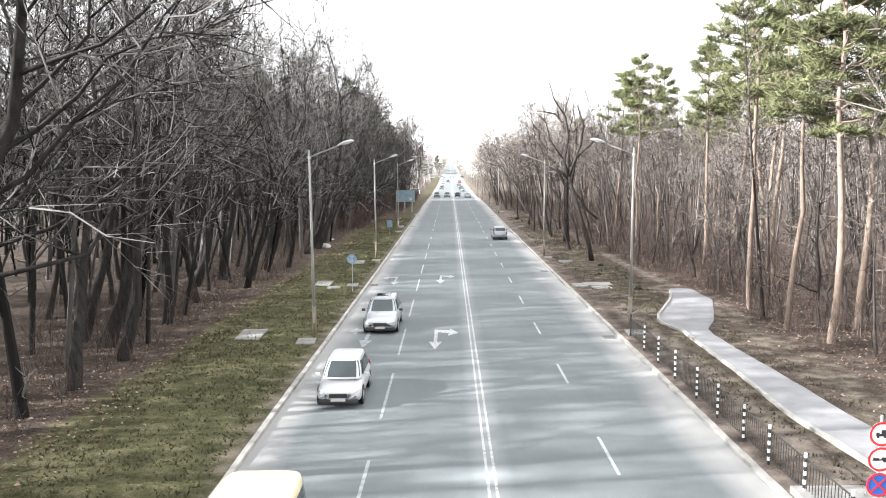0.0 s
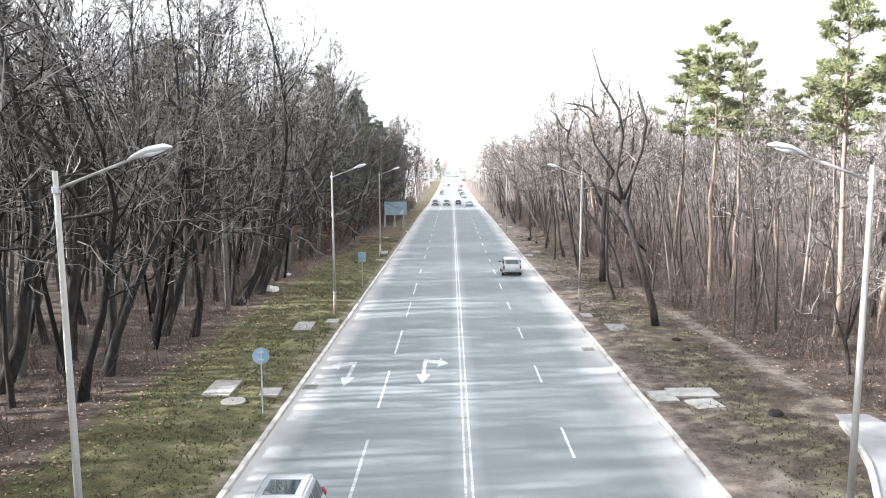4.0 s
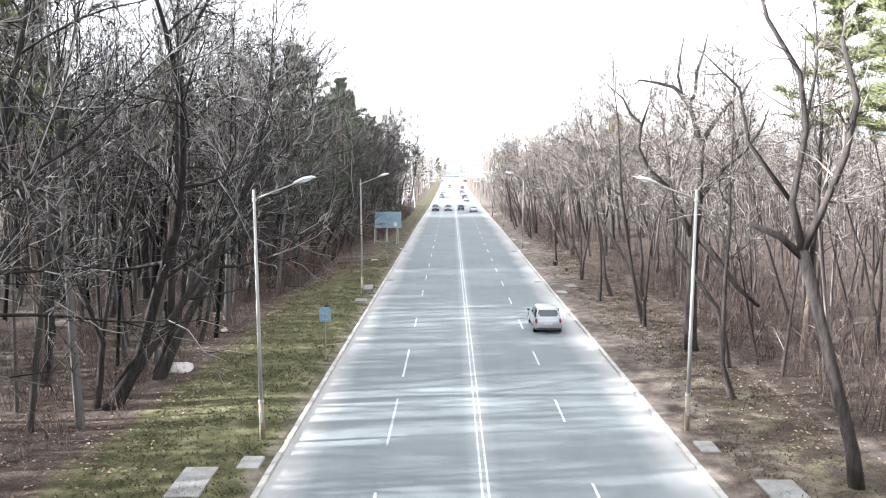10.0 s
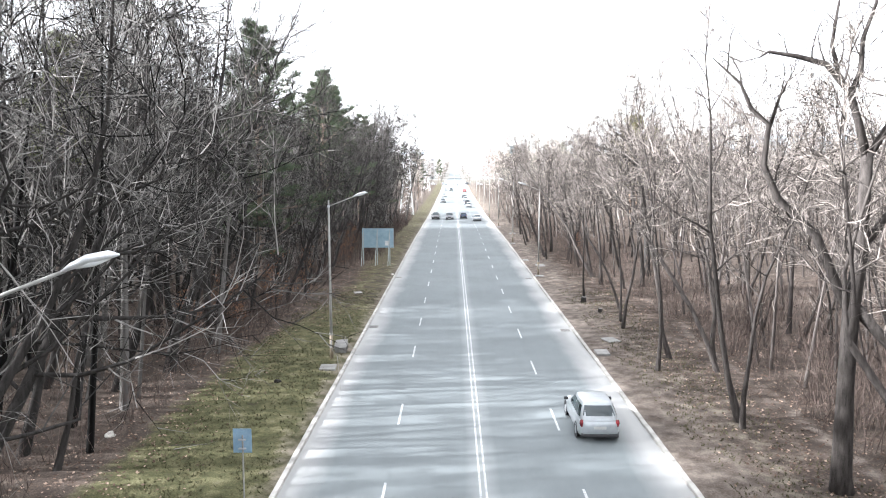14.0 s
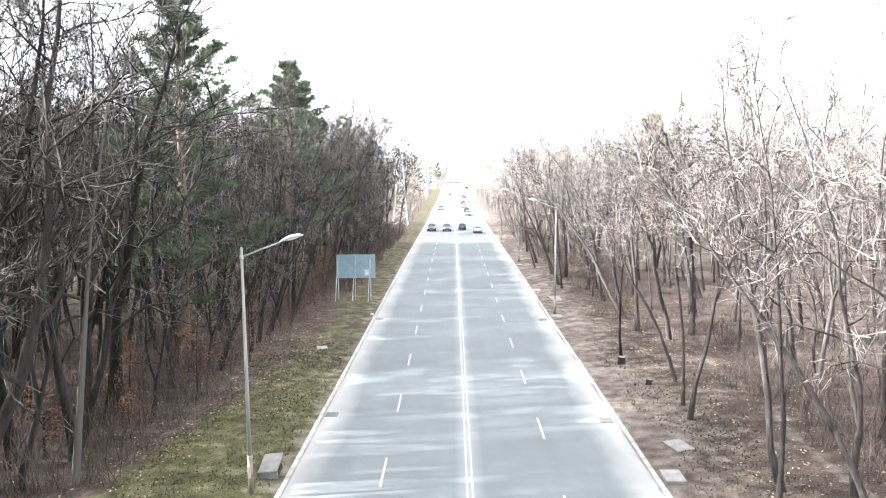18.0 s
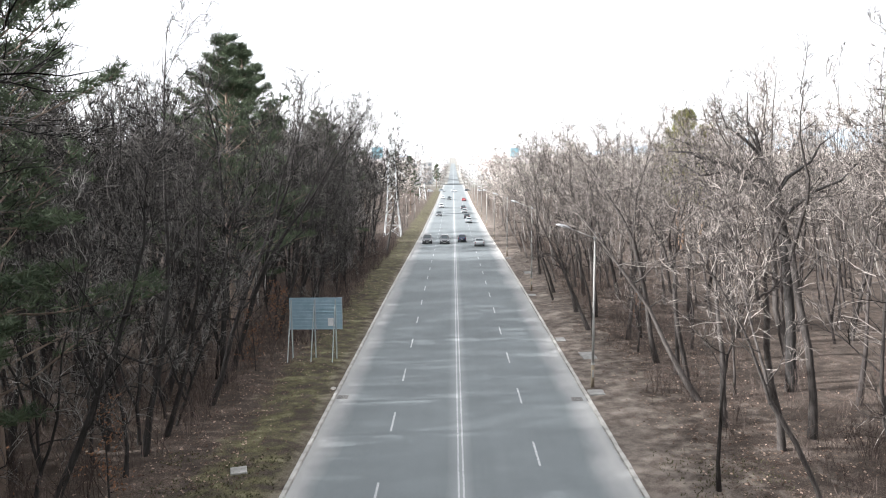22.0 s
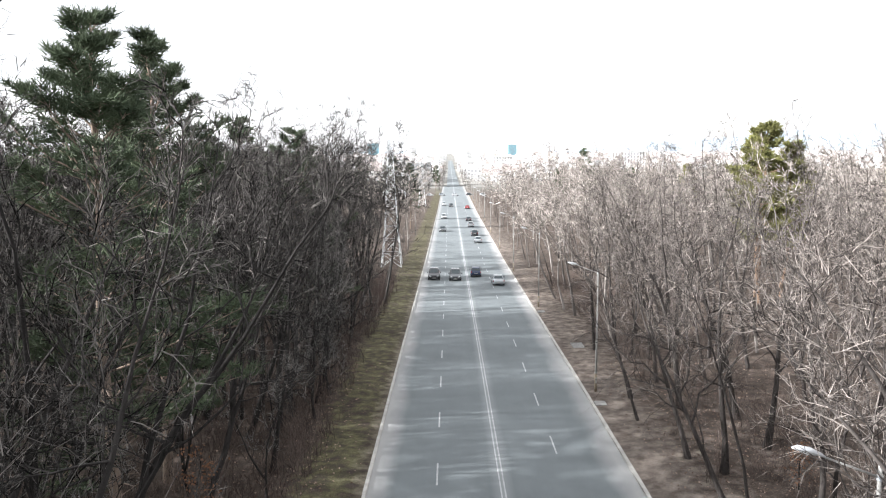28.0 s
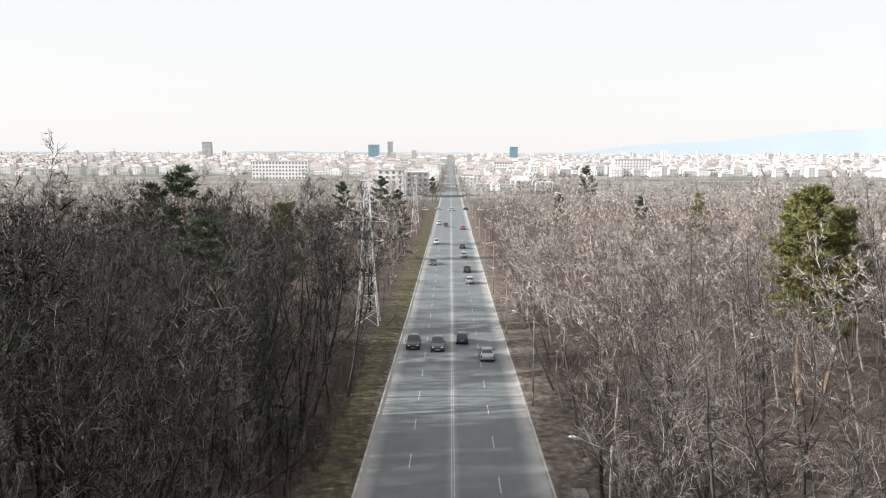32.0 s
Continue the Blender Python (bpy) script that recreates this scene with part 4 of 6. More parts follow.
for i, (k, x, y, s, lean, girth) in enumerate(SINGLE):
    rt = random.Random(900 + i)
    if (x < 0 and y > 109) or (x > 0 and k < 10 and y > 150):
        k = 25 + i % 8
    edge = 10 <= k < 16
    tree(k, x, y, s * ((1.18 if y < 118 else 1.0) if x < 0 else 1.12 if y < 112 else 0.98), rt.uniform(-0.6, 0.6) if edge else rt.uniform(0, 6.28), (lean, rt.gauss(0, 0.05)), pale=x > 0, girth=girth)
    TAKEN.append((x, y))


for i, (x, y, s) in enumerate(((-19.3, 167.2, 0.95), (-27.7, 170.4, 0.9), (-20.6, 174.4, 0.88))):
    tree(16 + i, x, y, s, 1.9 * i, (0.04, 0.02), "birch", "slender white-barked birch amid shade-toned oaks", 0.75, "birch_tree")
    TAKEN.append((x, y))
tree(34, 19.3, 138.0, 1.0, 0.0, label="broad dark oak with heavy spreading limbs above paler trees", girth=1.18)
TAKEN.append((19.3, 138.0))


CLEAR = [(-16.8, 150.0, 4.6), (-18.0, 157.5, 5.0), (-17.5, 121.5, 4.2), (-24.0, 243.0, 4.0), (36.5, 213.5, 5.0), (34.0, 205.0, 4.5), (31.5, 197.0, 4.0), (-12.5, 250.0, 5.5), (-11.5, 240.0, 4.5), (-11.0, 230.0, 4.0)]


def free(x, y, gap):
    if any((x - a) ** 2 + (y - b) ** 2 < r * r for a, b, r in CLEAR):
        return False
    return all((x - a) ** 2 + (y - b) ** 2 > gap * gap for a, b in TAKEN)


def wood_edge(side, y):
    """How near to the road the wood comes."""
    if side < 0:
        return -15.2 if y < 128 else -13.2 if y < 160 else -12.0
    return 16.0 if y < 62 else 14.6 if y < 130 else 11.5


rt = random.Random(5)
for side in (-1, 1):
    tries = 0
    made = 0
    while made < (104 if side < 0 else 70) and tries < 6000:
        tries += 1
        y = 8 + 200 * rt.random() ** (0.75 if side < 0 else 0.9)
        e = wood_edge(side, y)
        x = e + side * abs(rt.gauss(0, 9)) + side * 0.3
        if abs(x) > 36 or not free(x, y, 1.9):
            continue
        TAKEN.append((x, y))
        if side < 0:
            k = rt.choice((0, 1, 2, 3, 5, 7, 8, 9, 10, 11, 13, 16, 26, 28, 30, 32)) if y < 100 else rt.choice((25, 26, 27, 28, 29, 30, 31, 32, 25, 27, 29, 5, 16))
            lean = (rt.gauss(0.3 if 10 <= k < 16 else 0.1, 0.1), rt.gauss(0, 0.06))
        else:
            k = rt.choice((0, 1, 3, 4, 5, 6, 7, 9, 16, 17, 18, 19, 16, 17, 18, 19, 18)) if y < 140 else rt.choice((25, 26, 27, 28, 29, 30, 31, 32, 16, 17, 18, 19))
            lean = (rt.gauss(-0.1, 0.09), rt.gauss(0, 0.06))
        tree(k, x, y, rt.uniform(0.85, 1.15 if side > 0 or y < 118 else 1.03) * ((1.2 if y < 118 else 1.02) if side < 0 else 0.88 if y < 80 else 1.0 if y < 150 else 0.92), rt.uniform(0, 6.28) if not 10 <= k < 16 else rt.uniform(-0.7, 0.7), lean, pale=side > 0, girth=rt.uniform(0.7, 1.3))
        made += 1

for i in range(26):   # close-set oaks left of the road further on
    y, x = rt.uniform(108, 172), -14.6 - 17 * rt.random()
    if free(x, y, 1.3):
        TAKEN.append((x, y))
        tree(25 + i % 8, x, y, rt.uniform(0.88, 1.02), rt.uniform(0, 6.28), (rt.gauss(0.06, 0.06), rt.gauss(0, 0.05)), girth=rt.uniform(1.0, 1.4))
for i in range(48):
    left = i < 34
    y = rt.uniform(112, 205) if left else rt.uniform(24, 66) if i < 40 else rt.uniform(100, 205)
    x = -13.6 - abs(rt.gauss(0, 3.2)) if left else wood_edge(1, y) + 0.6 + abs(rt.gauss(0, 4))
    if left and y > 155:
        x += 2.4
    TAKEN.append((x, y))
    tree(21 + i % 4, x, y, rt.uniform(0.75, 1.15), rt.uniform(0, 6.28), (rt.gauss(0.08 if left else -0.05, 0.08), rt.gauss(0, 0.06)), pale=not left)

# ---- saplings that kept their dead leaves ----
def leafy_sapling(seed, H):
    rng = random.Random(seed)
    w = Wood(rng)
    st = [Vector((0, 0, -0.1)), Vector((rng.gauss(0, 0.1), rng.gauss(0, 0.1), H * 0.5)), Vector((rng.gauss(0, 0.25), rng.gauss(0, 0.25), H))]
    w.trunk.tube(st, [0.05, 0.035, 0.01], 5, False)
    for k in range(16):
        z = H * (0.15 + 0.8 * k / 16)
        az, el = rng.uniform(0, 6.28), rng.uniform(0.1, 0.7)
        d = Vector((math.cos(az) * math.cos(el), math.sin(az) * math.cos(el), math.sin(el)))
        L = H * 0.3 * rng.uniform(0.6, 1.1) * (1.15 - 0.6 * z / H)
        p = st[0].lerp(st[1], z / H * 2) if z < H / 2 else st[1].lerp(st[2], z / H * 2 - 1)
        w.trunk.tube([p - d * 0.02, p + d * L], [0.02, 0.005], 3, False)
        for _ in range(18):
            q = p + d * L * rng.uniform(0.3, 1.05) + Vector((rng.gauss(0, 0.16), rng.gauss(0, 0.16), rng.gauss(-0.02, 0.14)))
            a = Vector((rng.gauss(0, 1), rng.gauss(0, 1), rng.gauss(0, 1))).normalized() * rng.uniform(0.05, 0.09)
            b = a.cross(Vector((rng.gauss(0, 1), rng.gauss(0, 1), rng.gauss(0, 1)))).normalized() * 0.04
            w.fine.add([tuple(q - a), tuple(q + b), tuple(q + a), tuple(q - b)], [(0, 1, 2, 3)])
    return w.trunk, w.fine


LEAFY = []
for i in range(3):
    a, b = leafy_sapling(610 + i, 3.0 + 0.9 * i)
    LEAFY.append((a.mesh("stem"), b.mesh("dead_leaves")))
    LEAFY[-1][0].materials.append(M["bark"])
    LEAFY[-1][1].materials.append(M["dead_leaf"])
for i, (x, y) in enumerate(((-15.2, 109.0), (-16.6, 112.5), (-14.4, 115.5), (-17.8, 106.5), (-15.6, 119.0), (-13.6, 123.0), (-18.6, 116.0), (-14.2, 152.0), (-13.2, 143.0), (15.2, 158.0))):
    t = thing("sapling", Matrix.Translation((x, y, gz(x, y) - 0.05)) @ Matrix.Rotation(i * 1.3, 4, "Z") @ Matrix.Scale(0.85 + 0.12 * (i % 4), 4), "young oak sapling with reddish-brown dead leaves still on", "sapling", "leafy saplings")
    part("stem", LEAFY[i % 3][0], None, t)
    part("dead_leaves", LEAFY[i % 3][1], None, t, "crisp red-brown dead leaves")
    TAKEN.append((x, y))

# ---- pines ----
PINE_KINDS = [pine(201, 19, 0.155, 0.6, 9, 2.9, 18, 6, 0.028, 0.42), pine(202, 17.5, 0.13, 0.62, 8, 2.4, 18, 6, 0.028, 0.42), pine(203, 18.5, 0.145, 0.64, 8, 2.7, 18, 6, 0.028, 0.42), pine(204, 19, 0.22, 0.2, 18, 6.4, 24, 9, 0.022, 0.38, 0.9),
              pine(205, 18.5, 0.165, 0.5, 11, 3.1, 18, 6, 0.028, 0.42), pine(206, 17, 0.18, 0.36, 13, 3.6, 18, 7, 0.045, 0.46), pine(207, 18, 0.2, 0.34, 11, 3.6, 7, 4, 0.09, 0.5)]
PINE_MESH = []
for a, b in PINE_KINDS:
    ma, mb = a.mesh("trunk", True), b.mesh("needles")
    ma.materials.append(M["pine_bark_orange"] if len(PINE_MESH) == 5 else M["pine_bark"])
    mb.materials.append(M["needles_light"] if len(PINE_MESH) == 5 else M["needles"] if len(PINE_MESH) in (3, 6) else M["needles_olive"])
    PINE_MESH.append((ma, mb))
# kind, x, y, height scale, lean x
PINES = [(1, 18.0, 76.3, 1.08, 0.03), (2, 17.3, 82.1, 1.0, 0.0), (1, 21.3, 80.0, 1.05, -0.02), (0, 20.5, 63.5, 0.98, 0.03), (2, 22.4, 62.4, 1.02, 0.04), (4, 16.4, 34.1, 0.98, 0.02),
         (0, 20.2, 48.9, 1.0, 0.02), (2, 15.9, 42.6, 1.0, 0.01), (4, 19.5, 37.0, 1.0, 0.02), (1, 15.7, 36.6, 0.95, 0.0), (1, 24.0, 58.0, 1.05, 0.02), (0, 26.5, 66.5, 1.0, -0.02), (1, 25.0, 74.0, 0.95, 0.0), (2, 28.0, 82.0, 0.95, 0.02), (1, 29.0, 90.0, 0.9, 0.0),
         (0, -21.0, 79.0, 1.0, 0.02), (3, -17.5, 122.5, 1.2, 0.02), (1, -24.0, 104.0, 1.05, 0.0), (3, -16.8, 151.0, 1.19, 0.0), (3, -16.5, 187.0, 1.05, 0.0), (3, -18.0, 159.5, 1.23, 0.02),
         (5, 35.2, 211.7, 1.27, 0.0), (5, 38.4, 213.5, 1.15, 0.02), (5, 36.8, 217.0, 1.2, -0.02), (5, 62.0, 325.0, 1.0, 0.0), (6, 48.0, 330.0, 0.9, 0.0), (6, 30.0, 345.0, 0.9, 0.0), (6, 53.0, 430.0, 1.3, 0.0),
         (6, -60.0, 225.0, 1.0, 0.0), (6, -10.5, 560.0, 0.85, 0.0), (6, -11.0, 590.0, 0.8, 0.0), (6, -30.8, 225.0, 1.32, 0.0), (5, -24.0, 245.0, 1.1, 0.0), (6, -38.0, 232.0, 1.2, 0.0), (6, -70.0, 250.0, 1.1, 0.0), (6, -28.0, 330.0, 1.1, 0.0), (6, -22.0, 365.0, 1.15, 0.0), (6, -13.5, 330.0, 1.0, 0.0), (0, -75.0, 210.0, 1.0, 0.0)]
for i, (k, x, y, s, lean) in enumerate(PINES):
    d = Vector((lean, 0.0, 1)).normalized()
    rot = Vector((0, 0, 1)).rotation_difference(d).to_matrix().to_4x4() @ Matrix.Rotation(i * 1.7, 4, "Z")
    t = thing("pine_tree", Matrix.Translation((x, y, gz(x, y) - 0.05)) @ rot @ Matrix.Scale(s, 4),
              "dark green pine with a full crown rising out of bare woodland" if k in (3, 6) else "pale yellow-green pine on bare orange stems amid grey trees" if k == 5 else "tall pine with bare pinkish trunk and olive-green crown", "tree", "pines in the wood")
    part("trunk", PINE_MESH[k][0], None, t)
    part("crown", PINE_MESH[k][1], None, t)
    TAKEN.append((x, y))

# ---- woods behind and beyond ----
MID = [arrays(*bare_tree(300 + i, 14 + (i % 4), 0.085, 0.4, 9, 4, 5, 1, 0.24, 0.6, 0.2, 4, 0.018, lod=2)) for i in range(8)]
FAR = [arrays(*bare_tree(340 + i, 13.5 + (i % 4) * 1.1, 0.09, 0.48, 8, 4, 5, 0, 0.33, 0.25, 0.22, 3, 0.052, lod=2, fork=i % 2 == 0)) for i in range(8)]
DENSE = [arrays(*bare_tree(360 + i, 14 + (i % 4), 0.13, 0.28, 10, 5, 5, 1, 0.28, 0.45, 0.22, 4, 0.022, lod=2)) for i in range(8)]
MIDDLE = [arrays(*bare_tree(420 + i, 13.6 + (i % 4) * 0.9, 0.15, 0.36, 10, 5, 5, 5, 0.34, 0.28, 0.26, 4, 0.0165, lod=1, fork=i % 3 != 0, crook=0.14)) for i in range(8)]
CANOPY = [arrays(*bare_tree(440 + i, 13.6 + (i % 4) * 0.9, 0.15, 0.42, 10, 5, 5, 4, 0.34, 0.26, 0.26, 4, 0.027, lod=1, fork=i % 3 != 0, crook=0.14)) for i in range(8)]
STREET = [arrays(*bare_tree(460 + i, 12 + i, 0.12, 0.35, 5, 3, 3, 0, 0.32, 0.4, 0.2, 3, 0.07, lod=2)) for i in range(3)]
BRUSH = [arrays(shrub_geo(380 + i, 1.6 + 0.5 * (i % 3), 10)) for i in range(6)]
rt = random.Random(8)
for side in (-1, 1):
    places = []
    for _ in range(20000):
        if len(places) > (700 if side < 0 else 400):
            break
        y = rt.uniform(-26 if side < 0 else 6, 200)
        x = wood_edge(side, y) + side * 52 * rt.random() ** (1.35 if side < 0 else 1.1)
        if not free(x, y, 1.7):
            continue
        TAKEN.append((x, y))
        fine = y > 105 and abs(x) < 27
        if fine and side > 0 and rt.random() < 0.45:
            continue
        places.append((rt.randrange(8) + (8 if fine else 16 if side < 0 and (y > 96 or rt.random() < 0.4) else 0), x, y, gz(x, y), rt.uniform(0, 6.28), rt.uniform(0.85, 1.15) * ((1.18 if y < 118 else 0.97) if side < 0 else 1.0 if y < 80 else 0.9), rt.gauss(-0.09 * side, 0.08), rt.gauss(0, 0.05), tall(x, y)))
    if side < 0:
        scatter("woodland", MID + MIDDLE + DENSE, [p for p in places if p[2] < 106], (M["shade_limb"], M["shade_twig"]), "deep stand of bare grey trees behind the wood's edge", "woods")
        # beyond y 106 the left wood's shade is painted deeper
        scatter("woodland", MID + MIDDLE + DENSE, [p for p in places if p[2] >= 106], (M["bark"], M["dark_shade_twig"]), "deep stand of oaks, toned dark for shade, behind the wood's edge", "woods")
    else:
        scatter("woodland", MID + MIDDLE + DENSE, places, (M["lit_stem"], M["lit_twig"]), "deep stand of bare grey-brown trees behind the wood's edge", "woods")
    places = []
    y = 186.0
    while y < 262:
        x = 0.0
        while x < 0.62 * (y - 120) + 22:
            px, py = side * (12.6 + x + rt.uniform(-1.8, 1.8)), y + rt.uniform(-2.2, 2.2)
            if abs(px) > 10.9 and free(px, py, 2.0):
                TAKEN.append((px, py))
                places.append((rt.randrange(8), px, py, gz(px, py), rt.uniform(0, 6.28), rt.triangular(0.68, 1.14, 0.97) * (1.02 if side < 0 else 0.97), rt.gauss(-0.08 if side > 0 else 0.08, 0.09) - (0.09 if side > 0 else 0), rt.gauss(0, 0.06), tall(px, py)))
            x += 5.6 if side < 0 else 6.2
        y += 5.6 if side < 0 else 6.2
    # shade is painted into the left crowns, sun into the right ones
    scatter("near_woodland", CANOPY, places, ((M["shade_limb"], M["dark_shade_twig"]) if side < 0 else (M["lit_limb"], M["far_twig"])), "bare grey-brown woodland seen over its crowns", "woods")
    places = []
    y = 263.0
    while y < 610:
        step = 7.5 + (y - 263) * 0.034
        x = 0.0
        while x < 0.62 * (y - 120) + 24:
            px, py = side * (12.8 + x + rt.uniform(-2, 2)), y + rt.uniform(-2.5, 2.5)
            if abs(px) > 11.3 and not (py > 500 and abs(px) < 15) and not (py > 545 and abs(px) > 90):
                places.append((rt.randrange(8), px, py, gz(px, py), rt.uniform(0, 6.28), rt.uniform(0.9, 1.3), rt.gauss(0, 0.05), rt.gauss(0, 0.05), rt.uniform(0.85, 1.1)))
            x += step
        y += step
    for _ in range(260):   # wide of the road, further back
        py = rt.uniform(110, 195)
        px = side * rt.uniform(58, 50 + 0.7 * (py - 60))
        places.append((rt.randrange(8), px, py, gz(px, py), rt.uniform(0, 6.28), rt.uniform(0.9, 1.25), rt.gauss(0, 0.05), rt.gauss(0, 0.05), 1.0))
    if side < 0:
        # extra coarse trees, mostly hidden, added to block sun from the left wood
        deep = []
        for _ in range(300):
            px, py = rt.uniform(-66, -28), rt.uniform(-34, 200)
            deep.append((rt.randrange(8), px, py, gz(px, py), rt.uniform(0, 6.28), rt.uniform(0.95, 1.3), rt.gauss(0.05, 0.06), rt.gauss(0, 0.05), 1.0))
        scatter("deep_woodland", FAR, deep, (M["shade_limb"], M["dark_shade_twig"]), "coarse trees added deep in the wood to shade its edge", "woods")
    scatter("far_woodland", FAR, places, (M["lit_limb"], M["far_twig"]), "wide bare winter woodland reaching to the city", "woods")
    places = []
    for _ in range(750):
        y = rt.uniform(8, 240)
        x = wood_edge(side, y) + side * (abs(rt.gauss(0, 7)) - 0.6)
        places.append((rt.randrange(6), x, y, gz(x, y), rt.uniform(0, 6.28), rt.uniform(0.5, 1.3), 0.0, 0.0, 1.0))
    if side > 0:   # tall thin saplings between the pines
        for _ in range(230):
            y = rt.uniform(18, 118)
            x = wood_edge(1, y) + rt.uniform(0.2, 17)
            places.append((rt.randrange(6), x, y, gz(x, y), rt.uniform(0, 6.28), rt.uniform(1.0, 2.0), rt.gauss(0, 0.06), rt.gauss(0, 0.06), 1.15))
    if side < 0:   # thicker under the oaks further on
        for _ in range(900):
            y = rt.uniform(100, 232)
            x = -13.8 - abs(rt.gauss(0, 9)) if y < 150 else -10.4 - abs(rt.gauss(0, 7))
            places.append((rt.randrange(6), x, y, gz(x, y), rt.uniform(0, 6.28), rt.uniform(0.6, 1.5), 0.0, 0.0, 1.0))
    scatter("undergrowth", BRUSH, places, M["brush"], "thin reddish brushwood and saplings under the trees", "brush")

# ---- kerbs ----


def kerb_side(x0, x1):
    g = Geo()
    for a, b in ((-40, 8), (158, 260), (260, 520)):
        n = max(1, int((b - a) / 6))
        for i in range(n):
            ya, yb = a + (b - a) * i / n, a + (b - a) * (i + 1) / n - 0.015
            p = [(x, y, rz(y) + z) for z in (-0.1, 0.13) for y in (ya, yb) for x in (x0, x1)]
            g.add(p, [(0, 2, 3, 1), (4, 5, 7, 6), (0, 1, 5, 4), (2, 6, 7, 3), (0, 4, 6, 2), (1, 3, 7, 5)])
    k = tagged(new("kerb", g.mesh("kerb")), "pale weathered concrete kerb along the road's edge", "kerb", kind="structure")
    k.data.materials.append(M["kerb"])
    w = x1 - x0
    me = Geo().slab(0, w, 0.003, 0.997, -0.1, 0.13, 0.02).mesh("kerb_stone")
    rk = random.Random(3 if x0 < 0 else 4)
    for i in range(150):
        y = 8.0 + i
        o = part("kerb_stone", me, M["kerb"], k)
        o.matrix_basis = Matrix.Translation((x0 + rk.gauss(0, 0.006), y, rz(y) + rk.gauss(0, 0.005))) @ Matrix.Rotation(math.atan(rz(y + 1) - rz(y)) + rk.gauss(0, 0.004), 4, "X")


kerb_side(-7.36, -7.16)
kerb_side(7.31, 7.52)


# ---- drains, slabs and stones ----
def storm_drain(x, y):
    t = thing("storm_drain", Matrix.Translation((x, y, rz(y) + 0.006)), "rusty iron storm drain grate set in the gutter", "drain", "gutter drains")
    part("drain_frame", Geo().box(-0.32, 0.32, -0.32, -0.27, 0, 0.02).box(-0.32, 0.32, 0.27, 0.32, 0, 0.02).box(-0.32, -0.27, -0.27, 0.27, 0, 0.02).box(0.27, 0.32, -0.27, 0.27, 0, 0.02), M["drain_iron"], t)
    # thin dark plate in place of the shaded hole under the bars
    part("pit", Geo().box(-0.27, 0.27, -0.27, 0.27, 0, 0.004), M["iron"], t)
    for i in range(6):
        part("grate_bar", Geo().box(-0.255 + i * 0.09, -0.195 + i * 0.09, -0.27, 0.27, 0.003, 0.016), M["drain_iron"], t)


for x, y in ((-6.8, 55.0), (-6.8, 113.2), (-6.8, 138.0), (6.78, 62.0), (6.85, 112.2), (6.78, 137.4), (6.9, 36.8)):
    storm_drain(x, y)


def concrete_slab(x, y, w, d, h=0.1, turn=0.0, label="pale concrete cover slab lying in the verge", mat="concrete"):
    m = Matrix.Translation((x, y, gz(x, y) - 0.02)) @ Matrix.Rotation(turn, 4, "Z")
    g = Geo().slab(-w / 2, w / 2, -d / 2, d / 2, 0, h, 0.02)
    o = tagged(new("concrete_slab", g.mesh("concrete_slab")), label, "slab", "cover slabs on the verges")
    o.data.materials.append(M[mat])
    o.matrix_basis = m
    TAKEN.append((x, y))


for a in ((-11.2, 36.9, 1.25, 2.2, 0.08, 0.02), (-8.15, 35.5, 0.9, 1.1, 0.1, 0.05), (-10.35, 53.8, 1.2, 2.0, 0.08, 0.0), (-8.2, 53.5, 0.8, 1.0, 0.1, 0.0), (-9.45, 67.1, 1.1, 2.2, 0.08, 0.02),
          (-8.0, 68.8, 0.75, 1.0, 0.1, 0.0), (-8.1, 101.2, 0.9, 1.0, 0.12, 0.05), (-9.6, 126.5, 0.7, 0.7, 0.1, 0.3), (8.2, 52.9, 0.95, 1.3, 0.14, 0.1), (9.55, 53.4, 2.0, 1.1, 0.16, 0.0),
          (9.6, 51.9, 1.2, 1.1, 0.07, 0.2), (9.3, 66.4, 1.2, 1.9, 0.08, 0.0), (8.22, 70.5, 0.7, 1.0, 0.1, 0.0), (8.3, 37.0, 1.0, 1.0, 0.08, 0.0), (8.0, 104.9, 0.8, 1.1, 0.16, 0.0), (9.2, 108.2, 0.9, 1.2, 0.06, 0.3),
          (9.1, 146.8, 1.0, 1.8, 0.08, 0.05), (8.0, 138.0, 0.9, 0.9, 0.1, 0.0), (7.9, 151.9, 0.7, 1.0, 0.1, 0.0), (7.9, 172.6, 0.8, 0.9, 0.1, 0.0), (9.25, 189.9, 1.1, 1.9, 0.08, 0.0), (8.0, 207.5, 0.8, 0.9, 0.1, 0.0)):
    concrete_slab(*a)


